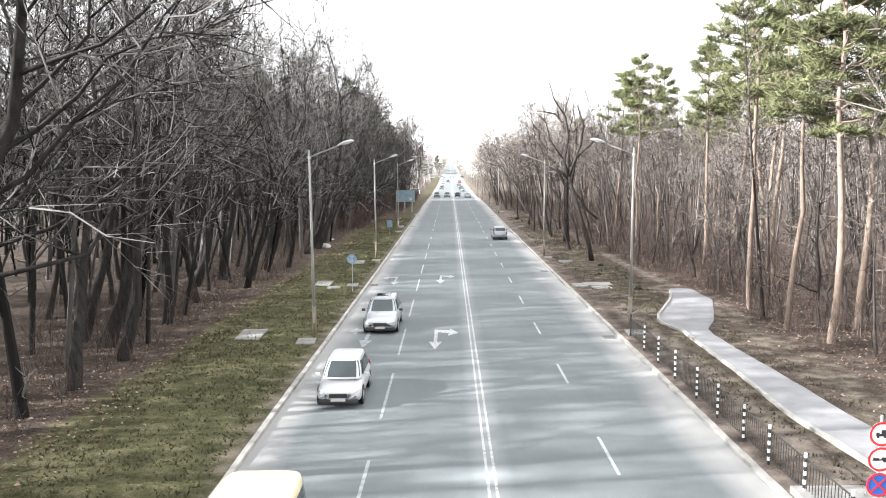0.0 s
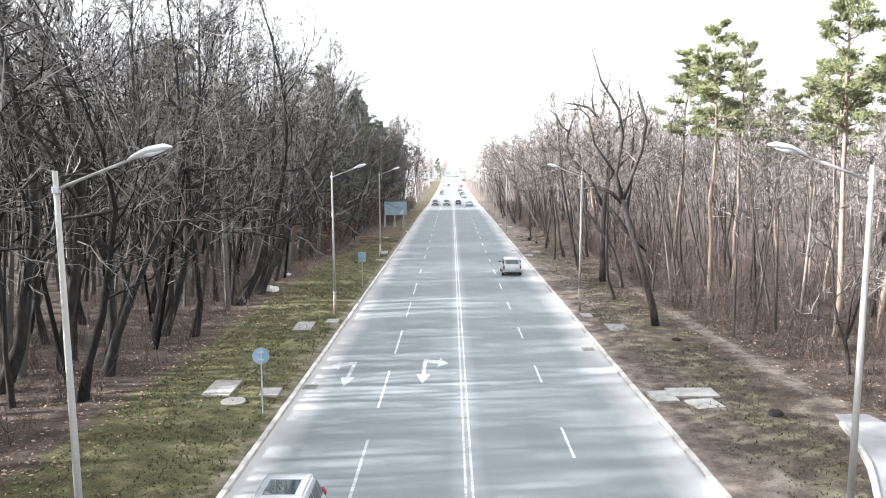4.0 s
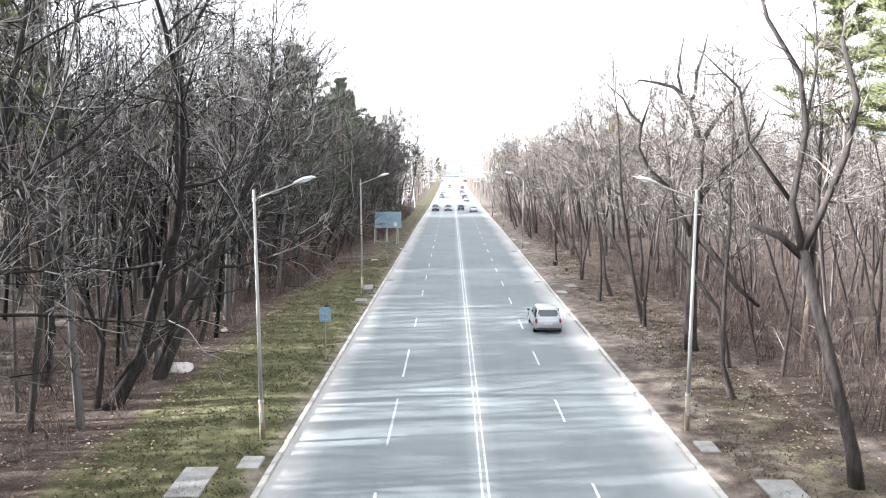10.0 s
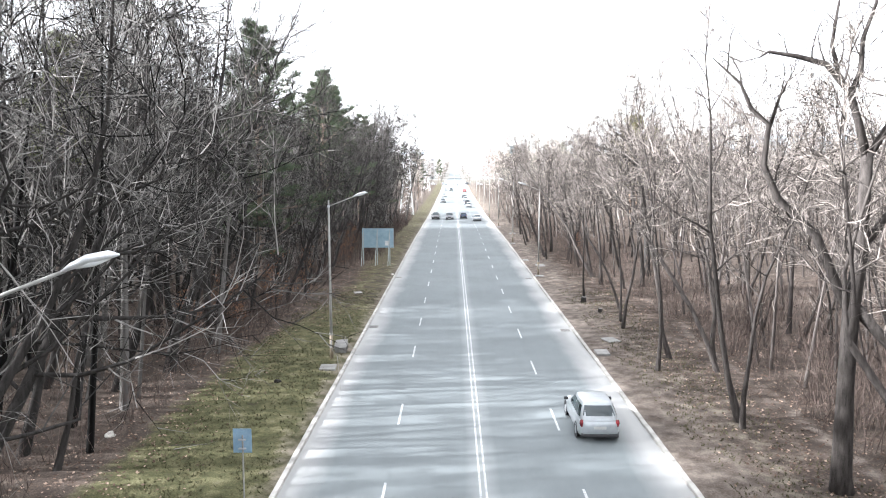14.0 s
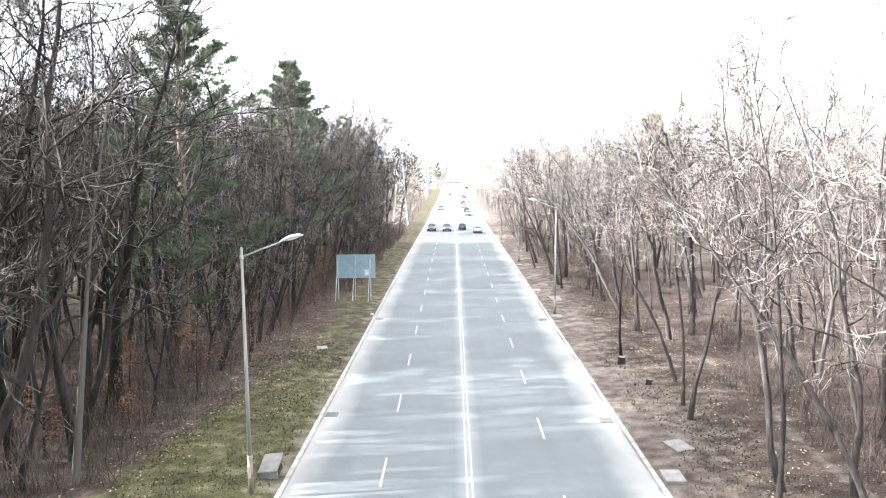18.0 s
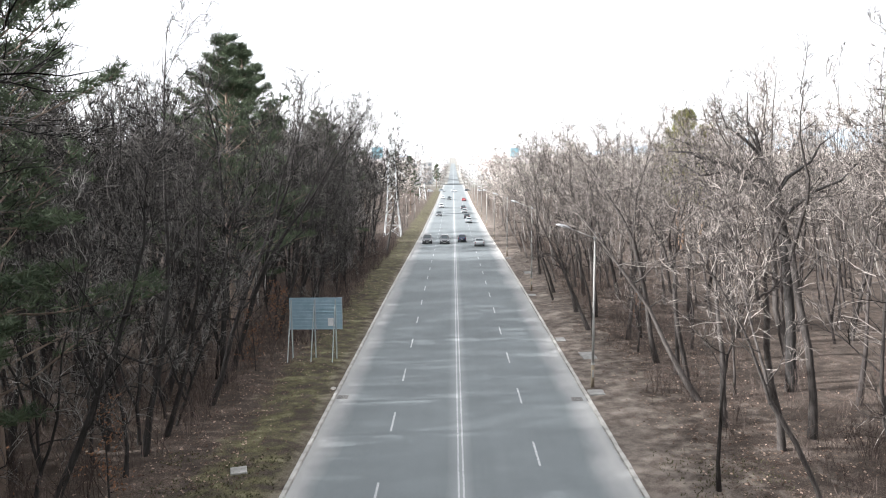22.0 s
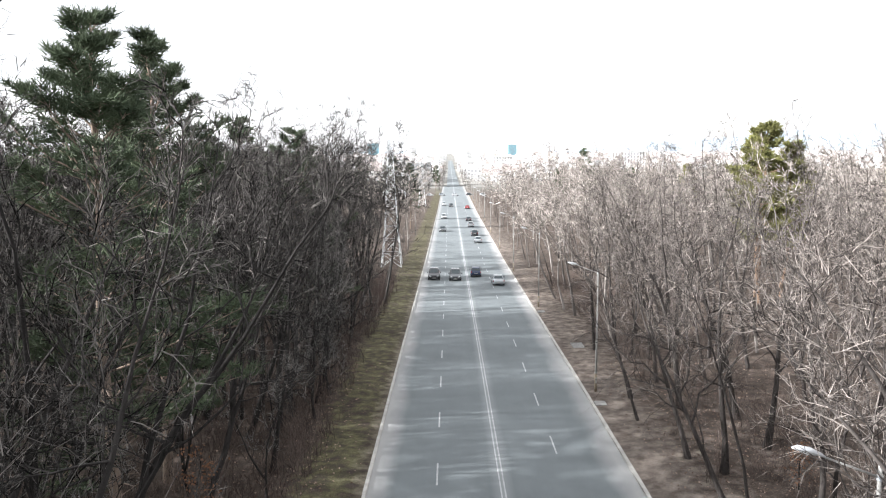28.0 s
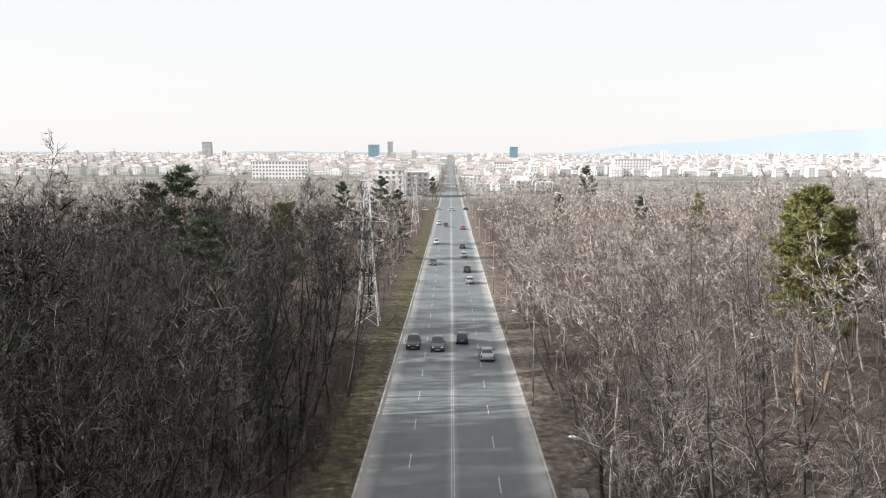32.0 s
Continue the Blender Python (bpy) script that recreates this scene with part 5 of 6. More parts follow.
def hatch(x, y, turn):
    """A raised inspection chamber: low walls, an open dark side, and a slab that has slid askew on top."""
    t = thing("inspection_hatch", Matrix.Translation((x, y, gz(x, y) - 0.05)) @ Matrix.Rotation(turn, 4, "Z"), "raised concrete inspection hatch with tilted slab by the kerb", "hatch")
    part("end_wall", Geo().slab(-0.34, 0.34, -0.7, -0.58, 0, 0.3, 0.02), M["concrete"], t)
    part("end_wall", Geo().slab(-0.34, 0.34, 0.58, 0.7, 0, 0.42, 0.02), M["concrete"], t)
    part("side_wall", Geo().slab(-0.34, -0.22, -0.575, 0.575, 0, 0.33, 0.02), M["concrete"], t)
    part("sunken_side", Geo().slab(0.22, 0.34, -0.575, 0.575, 0, 0.16, 0.02), M["bark"], t, "low dark wall under the slab's edge")
    cover = part("cover_slab", Geo().slab(-0.38, 0.38, -0.78, 0.78, 0, 0.09, 0.02), M["concrete"], t, "pale weathered cover slab lying askew")
    cover.matrix_basis = Matrix.Translation((-0.03, 0.0, 0.39)) @ Matrix.Rotation(0.08, 4, "X") @ Matrix.Rotation(-0.07, 4, "Y")
    TAKEN.append((x, y))


hatch(-7.98, 105.5, 0.06)


def manhole(x, y, r):
    t = thing("manhole_cover", Matrix.Translation((x, y, gz(x, y) - 0.02)), "round grey manhole cover in a concrete ring, sunk in the grass", "manhole cover")
    part("ring", Geo().tube([(0, 0, 0), (0, 0, 0.06), (0, 0, 0.075)], [r, r, r - 0.03], 28), M["concrete"], t)
    part("lid", Geo().tube([(0, 0, 0.07), (0, 0, 0.085), (0, 0, 0.092)], [r * 0.72, r * 0.72, r * 0.68], 24), M["drain_iron"], t, "cast-iron lid")
    part("lid_boss", Geo().tube([(0, 0, 0.09), (0, 0, 0.1)], [0.06, 0.05], 10), M["iron"], t)


manhole(-9.35, 52.0, 0.5)


def stone(x, y, s, label, squash=0.6, seed=0, mat="rock", name="stone"):
    bm = bmesh.new()
    bmesh.ops.create_icosphere(bm, subdivisions=3, radius=s)
    for v in bm.verts:
        n = noise.noise(v.co / s * 0.9 + Vector((seed, 3, 1))) * 0.5 + noise.noise(v.co / s * 2.5 + Vector((seed, 9, 1))) * 0.16
        v.co *= 1 + n
        v.co.z *= squash
    me = bpy.data.meshes.new(name)
    bm.to_mesh(me)
    bm.free()
    me.materials.append(M[mat])
    o = tagged(new(name, me), label, name.replace("_", " "))
    o.matrix_basis = Matrix.Translation((x, y, gz(x, y) + s * squash * 0.35))


stone(-14.75, 80.4, 0.62, "pale limestone boulder half sunk in leaf litter", 0.55, 1)
stone(-15.4, 90.2, 0.22, "small white stone among dead leaves", 0.6, 2)
stone(11.6, 62.4, 0.22, "dark clump of earth and dead grass on the verge", 0.6, 3, "bark", "earth_clump")
stone(11.7, 50.2, 0.28, "dark clump of earth beside the dirt trail", 0.6, 4, "bark", "earth_clump")
stone(-7.55, 139.2, 0.16, "small pale stone at the kerb", 0.6, 5)
stone(-10.2, 98.0, 0.18, "dark clod of earth in the grass", 0.6, 6, "bark", "earth_clump")


def stump(x, y, r, h):
    t = thing("tree_stump", Matrix.Translation((x, y, gz(x, y) - 0.05)), "short grey cut tree stump in leaf litter", "stump", "stumps")
    part("stump_bark", Geo().tube([(0, 0, 0), (0, 0, 0.15), (0.02, 0, h)], [r * 1.4, r * 1.05, r], 11, False), M["bark"], t)
    part("cut_face", Geo().tube([(0.02, 0, h - 0.03), (0.02, 0, h - 0.005)], [r * 0.97, r * 0.97], 11), M["concrete"], t, "pale sawn top")


stump(9.85, 122.2, 0.22, 0.5)
stump(10.3, 117.4, 0.15, 0.35)

# ---- footpath and fence ----
PL = [(8, 10.35), (19.2, 10.26), (24, 10.19), (30.8, 10.55), (37.2, 10.75), (38.6, 10.15), (40.5, 10.35), (44.8, 12.3), (47.5, 13.2), (50, 13.8)]
PR = [(8, 12.1), (21.7, 12.04), (25.9, 12.06), (32.9, 11.95), (36.0, 11.9), (37.6, 12.1), (39.3, 13.0), (42, 13.95), (45, 14.9), (48.9, 15.1), (50, 15.0)]


def path_edge(tab, y):
    return float(np.interp(y, [p[0] for p in tab], [p[1] for p in tab]))


def footpath():
    n, v, f = 84, [], []
    rows = []
    for i in range(n + 1):
        y = 8 + 42 * i / n
        a, b = path_edge(PL, y), path_edge(PR, y)
        z = max(gz(a, y), gz(b, y), gz((a + b) / 2, y)) + 0.04
        rows.append((y, a, b, z))
        v += [(a, y, z - 0.25), (a, y, z), ((a + b) / 2, y, z + 0.015), (b, y, z), (b, y, z - 0.25)]
        if i:
            o = 5 * (i - 1)
            f += [(o + k, o + k + 1, o + 6 + k, o + 5 + k) for k in range(4)]
    p = tagged(new("footpath", Geo().add(v, f).mesh("footpath", False)), "pale grey winding asphalt footpath ending in a dirt trail", "path", kind="structure")
    p.data.materials.append(M["path_asphalt"])
    for i in range(0, n - 3, 2):
        y0, a0, _, z0 = rows[i]
        y1, a1, _, z1 = rows[i + 2]
        g = Geo().add([(a0 - 0.14, y0, z0 - 0.2), (a0, y0, z0 - 0.2), (a1, y1 - 0.01, z1 - 0.2), (a1 - 0.14, y1 - 0.01, z1 - 0.2),
                       (a0 - 0.14, y0, z0 + 0.06), (a0, y0, z0 + 0.06), (a1, y1 - 0.01, z1 + 0.06), (a1 - 0.14, y1 - 0.01, z1 + 0.06)],
                      [(0, 3, 2, 1), (4, 5, 6, 7), (0, 1, 5, 4), (1, 2, 6, 5), (2, 3, 7, 6), (3, 0, 4, 7)])
        part("edging_stone", g, M["kerb"], p)
    return p


footpath()
apron = tagged(new("pavement", Geo().slab(7.55, 12.3, 12.5, 18.2, rz(15.4) - 0.1, rz(15.4) + 0.24, 0.02).mesh("pavement")), "pale concrete crossing pavement beside the kerb", "pavement", kind="structure")
apron.data.materials.append(M["concrete"])


def fence():
    x, y0, y1 = 7.86, 14.0, 36.4
    t = thing("railing", Matrix.Translation((x, y0, gz(x, y0))), "black iron pedestrian railing with black-and-white striped posts", "railing")
    sl = (gz(x, y1) - gz(x, y0)) / (y1 - y0)
    z = lambda y: sl * y
    L = y1 - y0
    for zz, r in ((0.12, 0.02), (0.95, 0.024)):
        part("rail", Geo().tube([(0, 0, z(0) + zz), (0, L, z(L) + zz)], [r, r], 6), M["iron"], t)
    bar = Geo().tube([(0, 0, 0.12), (0, 0, 0.95)], [0.011, 0.011], 5, False).mesh("bar")
    n = int(L / 0.15)
    for i in range(n):
        o = part("bar", bar, M["iron"], t)
        o.matrix_basis = Matrix.Translation((0, 0.08 + i * 0.15, z(0.08 + i * 0.15)))
    stripe = Geo().tube([(0, 0, 0), (0, 0, 0.115)], [0.042, 0.042], 8).mesh("stripe")
    black = Geo().tube([(0, 0, 0), (0, 0, 0.115)], [0.04, 0.04], 8).mesh("band")
    stripe.materials.append(M["white_paint"])
    black.materials.append(M["black_paint"])
    for py in (15.7, 17.9, 20.0, 21.8, 24.0, 26.1, 28.7, 31.1, 33.4):
        p = part("post", Geo().tube([(0, 0, -0.1), (0, 0, 1.16)], [0.037, 0.037], 8), M["black_paint"], t, "black post with white bands")
        p.matrix_basis = Matrix.Translation((-0.1, py - y0, z(py - y0)))
        for k in range(10):
            o = part("white_band" if k % 2 else "black_band", stripe if k % 2 else black, None, p)
            o.matrix_basis = Matrix.Translation((0, 0, 0.02 + k * 0.115))
    e = part("end_post", Geo().tube([(0, 0, -0.1), (0, 0, 1.1)], [0.05, 0.05], 8), M["iron"], t)
    e.matrix_basis = Matrix.Translation((0, L, z(L)))


fence()


# ---- signs ----
def disc(r, y, t=0.012, n=36, hole=0.0):
    g = Geo()
    ring = lambda q, yy: [(q * math.cos(2 * math.pi * k / n), yy, q * math.sin(2 * math.pi * k / n)) for k in range(n)]
    if hole:
        v = ring(r, y) + ring(hole, y) + ring(r, y + t) + ring(hole, y + t)
        f = []
        for k in range(n):
            j = (k + 1) % n
            f += [(k, j, n + j, n + k), (2 * n + k, 3 * n + k, 3 * n + j, 2 * n + j), (k, 2 * n + k, 2 * n + j, j), (n + k, n + j, 3 * n + j, 3 * n + k)]
        return g.add(v, f)
    v = ring(r, y) + ring(r, y + t)
    return g.add(v, [tuple(range(n)), tuple(range(2 * n - 1, n - 1, -1))] + [(k, n + k, n + (k + 1) % n, (k + 1) % n) for k in range(n)])


def flat(pts, y, t=0.004):
    n = len(pts)
    v = [(a, y, b) for a, b in pts] + [(a, y + t, b) for a, b in pts]
    return Geo().add(v, [tuple(range(n)), tuple(range(2 * n - 1, n - 1, -1))] + [(k, n + k, n + (k + 1) % n, (k + 1) % n) for k in range(n)])


def sign_stack(x, y, centres):
    g0 = gz(x, y)
    t = thing("prohibition_signs", Matrix.Translation((x, y, g0)), "three round prohibition signs stacked on one steel post", "road sign")
    part("post", Geo().tube([(0, 0.04, -0.1), (0, 0.04, centres[0] - g0 + 0.4)], [0.03, 0.03], 8), M["steel"], t)
    for i, zc in enumerate(centres):
        r = 0.27
        s = part("sign_plate", disc(r, 0.0), M["blue_paint"] if i == 2 else M["white_paint"], t, ("no lorries sign", "no horse carts sign", "blue no stopping sign")[i])
        s.matrix_basis = Matrix.Translation((0, -0.015, zc - g0))
        part("red_ring", disc(r + 0.004, -0.006, 0.005, 36, r - 0.045), M["red_paint"], s)
        if i == 0:
            part("lorry_symbol", flat([(-0.13, -0.05), (0.12, -0.05), (0.12, 0.09), (-0.02, 0.09), (-0.02, 0.0), (-0.06, 0.0), (-0.06, 0.03), (-0.13, 0.03)], -0.006), M["black_paint"], s)
            for wx in (-0.09, 0.06):
                o = part("wheel_symbol", disc(0.03, -0.0075, 0.003, 12), M["black_paint"], s)
                o.matrix_basis = Matrix.Translation((wx, 0, -0.06))
        elif i == 1:
            part("cart_symbol", flat([(-0.17, -0.03), (-0.15, 0.05), (-0.12, 0.03), (-0.03, 0.03), (-0.03, 0.0), (0.02, 0.0), (0.02, 0.04), (0.15, 0.04), (0.15, -0.02), (0.02, -0.02), (-0.03, -0.03)], -0.006), M["black_paint"], s)
            o = part("wheel_symbol", disc(0.04, -0.0075, 0.003, 12), M["black_paint"], s)
            o.matrix_basis = Matrix.Translation((0.09, 0, -0.03))
        else:
            for a in (0.785, -0.785):
                c, q = math.cos(a), math.sin(a)
                w = 0.022
                part("red_bar", flat([(c * u - q * v, q * u + c * v) for u, v in ((-0.24, -w), (0.24, -w), (0.24, w), (-0.24, w))], -0.006 - (0.001 if a > 0 else 0)), M["red_paint"], s)


sign_stack(8.18, 15.5, (2.22, 1.65, 1.07))


def back_sign(x, y, kind):
    g0 = gz(x, y)
    t = thing("road_sign", Matrix.Translation((x, y, g0)), ("round sign on a thin post, its blue-grey back to the camera" if kind == "round" else "square sign on a thin post, its blue-grey back to the camera"), "road sign", "verge signs")
    top = 2.6
    part("post", Geo().tube([(0, 0, -0.1), (0.02, 0, top)], [0.028, 0.028], 8), M["steel"] if kind == "round" else M["pole"], t, "yellowed grey post")
    if kind == "round":
        s = part("sign_plate", disc(0.32, 0.035), M["blue_back"], t, "blue-grey sheet back")
        s.matrix_basis = Matrix.Translation((0, 0, 2.3))
        part("edge_ring", disc(0.325, 0.03, 0.022, 36, 0.30), M["galv"], s)
    else:
        s = part("sign_plate", Geo().slab(-0.3, 0.3, -0.4, 0.4, 0, 0.015, 0.004).mesh("sign_plate"), M["blue_back"], t, "blue-grey sheet back")
        s.matrix_basis = Matrix.Translation((0, 0.05, 2.4)) @ Matrix.Rotation(radians(90), 4, "X")
    for z in (2.15, 2.45):
        part("bracket", Geo().box(-0.12, 0.12, -0.04, 0.03, z - 0.02, z + 0.02), M["steel"], t)


back_sign(-7.85, 50.8, "round")
back_sign(-7.85, 83.4, "square")


# ---- billboard ----
def billboard():
    x0, x1, y = -11.6, -7.95, 146.3
    g0 = gz(-9.8, y)
    t = thing("billboard", Matrix.Translation((0, y, 0)), "roadside billboard seen from behind, sheet steel on six props", "billboard")
    top, bot = 0.56, -1.62
    part("panel", Geo().box(x0, x1, 0.0, 0.03, bot, top), M["galv"], t, "grey-blue sheet steel back")
    n = 9
    for i in range(n + 1):
        z = bot + (top - bot) * i / n
        part("rib", Geo().box(x0, x1, -0.05, -0.002, z - 0.02, z + 0.02), M["galv"], t)
    for i in range(3):
        x = x0 + (x1 - x0) * i / 2
        if i < 2:
            part("sheet_seam", Geo().box(x + 1.79, x + 1.83, -0.012, -0.001, bot, top), M["steel"], t)
    for x in (-11.45, -9.85, -8.4):
        part("front_post", Geo().box(x - 0.04, x + 0.04, -0.15, -0.06, g0 - 0.2, top - 0.1), M["galv_pole"], t)
        part("prop", Geo().tube([(x - 0.14, -1.25, gz(x, y - 1.25) - 0.1), (x - 0.04, -0.12, top - 0.5)], [0.036, 0.036], 6), M["galv_pole"], t)
    part("patch", Geo().box(-8.95, -8.5, -0.058, -0.052, -1.4, -0.85), M["white_paint"], t, "pale torn sheet")


billboard()


# ---- pylon ----
M["pylon_white"] = surface("pylon_white", (0.5, 0.52, 0.53), (0.72, 0.74, 0.74), 1.5, 0.55, 0.1, 0.05)
def pylon(x, y, H, base, label):
    z0 = gz(x, y)
    t = thing("power_pylon", Matrix.Translation((x, y, z0)), label, "pylon")

    def at(h):
        w = np.interp(h, (0, H * 0.3, H * 0.6, H), (base, base * 0.62, base * 0.44, base * 0.14))
        return [Vector((sx * w, sy * w, h)) for sx, sy in ((-1, -1), (1, -1), (1, 1), (-1, 1))]

    hs = list(np.linspace(0, H * 0.42, 5)) + list(np.linspace(H * 0.42, H, 12))[1:]
    for c in range(4):
        part("leg", Geo().tube([at(h)[c] for h in hs], [0.06] * len(hs), 4), M["pylon_white"], t)
    for a, b in zip(hs, hs[1:]):
        A, B = at(a), at(b)
        for c in range(4):
            d = (c + 1) % 4
            for e0, e1 in ((A[c], B[d]), (A[d], B[c]), (B[c], B[d])):
                part("brace", Geo().tube([e0, e1], [0.034, 0.034], 3, False), M["pylon_white"], t)
    for h, wl, wr in ((H * 0.58, 1.3, 2.5), (H * 0.71, 3.9, 3.2), (H * 0.85, 2.9, 1.9)):
        for s, w in ((-1, wl), (1, wr)):
            q = at(h)
            g = Geo()
            tip = Vector((s * w, 0, h + 0.05))
            for c in ((1, 2) if s > 0 else (0, 3)):
                g.tube([q[c], tip], [0.05, 0.04], 3, False)
                u = q[c] + Vector((0, 0, 0.9))
                g.tube([u, tip], [0.04, 0.03], 3, False)
                g.tube([q[c].lerp(tip, 0.5), u.lerp(tip, 0.5)], [0.03, 0.03], 3, False)
            arm = part("crossarm", g, M["pylon_white"], t)
            part("insulator", Geo().tube([tip, tip + Vector((0, 0, -0.3)), tip + Vector((0, 0, -0.9))], [0.05, 0.09, 0.05], 6), M["pylon_white"], arm, "hanging insulator string")


pylon(-12.9, 251.0, 22.2, 1.75, "white lattice power pylon rising from the roadside trees")
pylon(-14.0, 430.0, 20.0, 1.6, "distant white lattice power pylon by the road")


# ---- vehicles ----
def car(x, y, paint, style="hatch", away=False, label="", turn=0.0):
    """Built with its front towards -y."""
    L, W, H = {"hatch": (3.7, 1.64, 1.48), "suv": (4.35, 1.8, 1.62), "sedan": (4.6, 1.78, 1.42), "estate": (4.45, 1.75, 1.54), "van": (5.2, 1.95, 2.15)}[style]
    rot = Matrix.Rotation(turn + (math.pi if away else 0), 4, "Z")
    sl = math.atan(rz(y + 2) - rz(y - 2)) if not turn else 0.0
    t = thing("van" if style == "van" else "car", Matrix.Translation((x, y, rz(y) + 0.005)) @ Matrix.Rotation(sl / 4, 4, "X") @ rot, label, "van" if style == "van" else "car", "vehicles on the road")
    P = M["car_" + paint]
    f, r, hw = -L / 2, L / 2, W / 2
    sh = H * (0.60 if style != "van" else 0.52)
    hood = sh - 0.1
    nose = 0.52 * sh + 0.2
    boot = 0.9 if style == "sedan" else 0.45
    cowl = 1.15 if style != "van" else 0.75
    secs = [(f, 0.5, 0.36, nose - 0.2), (f + 0.03, 0.66, 0.3, nose - 0.1), (f + 0.09, 0.8, 0.25, nose - 0.03), (f + 0.2, 0.9, 0.21, nose + 0.03), (f + 0.38, 0.965, 0.2, nose + 0.08), (f + 0.62, 0.99, 0.2, hood - 0.04),
            (f + 0.9 * cowl, 1.0, 0.2, hood + 0.03), (f + cowl + 0.1, 1.0, 0.2, sh), (r - boot - 0.4, 1.0, 0.2, sh + 0.02), (r - boot, 0.99, 0.2, sh + 0.02), (r - 0.3, 0.965, 0.21, sh), (r - 0.14, 0.91, 0.24, sh - 0.03), (r - 0.05, 0.82, 0.28, sh - 0.09), (r, 0.66, 0.35, sh - 0.18)]
    g = Geo()
    v, fc = [], []
    for i, (yy, k, zb, zt) in enumerate(secs):
        w = hw * k
        half = [(w * 0.8, zb), (w * 0.95, zb + 0.06), (w, zb + 0.18), (w * 1.01, (zb + zt) / 2), (w * 0.985, zt - 0.15), (w * 0.93, zt - 0.06), (w * 0.8, zt - 0.012), (w * 0.45, zt + 0.012)]
        ring = [(-a, b) for a, b in half] + half[::-1]
        v += [(a, yy, b) for a, b in ring]
        if i:
            o = 16 * (i - 1)
            fc += [(o + k2, o + (k2 + 1) % 16, o + 16 + (k2 + 1) % 16, o + 16 + k2) for k2 in range(16)]
    n = len(v)
    fc += [tuple(range(15, -1, -1)), tuple(n - 16 + k2 for k2 in range(16))]
    part("body", g.add(v, fc), P, t, "", True)
    # cabin
    ca = f + {"hatch": 0.85, "suv": 1.15, "sedan": 1.25, "estate": 1.2, "van": 0.6}[style]
    cb = r - {"hatch": 0.12, "suv": 0.12, "sedan": 0.75, "estate": 0.1, "van": 0.06}[style]
    ta = ca + {"hatch": 0.75, "suv": 0.85, "sedan": 0.95, "estate": 0.9, "van": 0.75}[style]
    tb = cb - {"hatch": 0.35, "suv": 0.4, "sedan": 0.75, "estate": 0.5, "van": 0.12}[style]
    wb, wt, zt = hw * 0.94, hw * (0.74 if style != "van" else 0.84), H - 0.07
    n_ = 3.0 if style != "van" else 3.6

    def shell(v):
        """Half width, half length, middle and height of the cabin's outline at share v of its height."""
        e = v ** 1.15
        y0, y1 = ca + (ta - ca) * v, cb + (tb - cb) * e
        return wb + (wt - wb) * e + 0.025 * math.sin(math.pi * v), (y1 - y0) / 2, (y0 + y1) / 2, sh - 0.03 + (zt - sh + 0.03) * v

    def outline(v, k=1.0, dz=0.0, count=40):
        hx, hy, yc, z = shell(v)
        q = []
        for j in range(count):
            c_, s_ = math.cos(2 * math.pi * j / count), math.sin(2 * math.pi * j / count)
            q.append((hx * k * math.copysign(abs(c_) ** (1 / n_), c_), yc + hy * k * math.copysign(abs(s_) ** (1 / n_), s_), z + dz))
        return q

    rings = [outline(i / 7) for i in range(8)] + [outline(1, 0.97, 0.03), outline(1, 0.9, 0.055), outline(1, 0.72, 0.075), outline(1, 0.4, 0.085)]
    vv, ff = [], []
    for q, rg in enumerate(rings):
        vv += rg
        if q:
            o = 40 * (q - 1)
            ff += [(o + k2, o + (k2 + 1) % 40, o + 40 + (k2 + 1) % 40, o + 40 + k2) for k2 in range(40)]
    ff.append(tuple(range(len(vv) - 40, len(vv))))
    part("cabin", Geo().add(vv, ff), P, t, "", True)

    def pane(name, face, s0, s1, v0, v1):
        """A curved window a little proud of the cabin: face 'f', 'b', 'l' or 'r', s along it from -1 to 1."""
        nu, nv = 8, 5
        gv = []
        for jv in range(nv + 1):
            vq = v0 + (v1 - v0) * jv / nv
            hx, hy, yc, z = shell(vq)
            hx, hy = hx + 0.008, hy + 0.008
            for ju in range(nu + 1):
                sq = s0 + (s1 - s0) * ju / nu
                far = (1 - abs(sq) ** (2 * n_)) ** (1 / (2 * n_))
                if face in "fb":
                    gv.append((hx * sq, yc + hy * far * (-1 if face == "f" else 1), z))
                else:
                    gv.append((hx * far * (1 if face == "r" else -1), yc + hy * sq, z))
        fl = face in "bl"
        gf = []
        for jv in range(nv):
            for ju in range(nu):
                o = jv * (nu + 1) + ju
                q = (o, o + 1, o + nu + 2, o + nu + 1)
                gf.append(q[::-1] if fl else q)
        part(name, Geo().add(gv, gf), M["car_glass"], t, "dark tinted glass", True)

    pane("windscreen", "f", -0.86, 0.86, 0.1, 0.93)
    if style != "van":
        pane("rear_window", "b", -0.82, 0.82, 0.3, 0.92)
    for face in "rl":
        for s0, s1 in (((-0.84, -0.06), (0.0, 0.5), (0.55, 0.84)) if style != "van" else ((-0.88, -0.5), (-0.44, 0.2), (0.26, 0.88))):
            pane("side_window", face, s0, s1, 0.16, 0.88)
    # wheels
    wr = 0.31 if style != "suv" else 0.34
    for sy in (f + 0.78, r - 0.78):
        for sx in (-1, 1):
            wx = sx * (hw - 0.1)
            ty = part("wheel", Geo().tube([(wx - 0.1, sy, wr), (wx - 0.08, sy, wr), (wx + 0.08, sy, wr), (wx + 0.1, sy, wr)], [wr - 0.03, wr, wr, wr - 0.03], 18), M["tyre"], t, "black tyre", True)
            part("rim", Geo().tube([(wx + sx * 0.09, sy, wr), (wx + sx * 0.115, sy, wr)], [wr * 0.62, wr * 0.55], 12), M["rim"], ty)
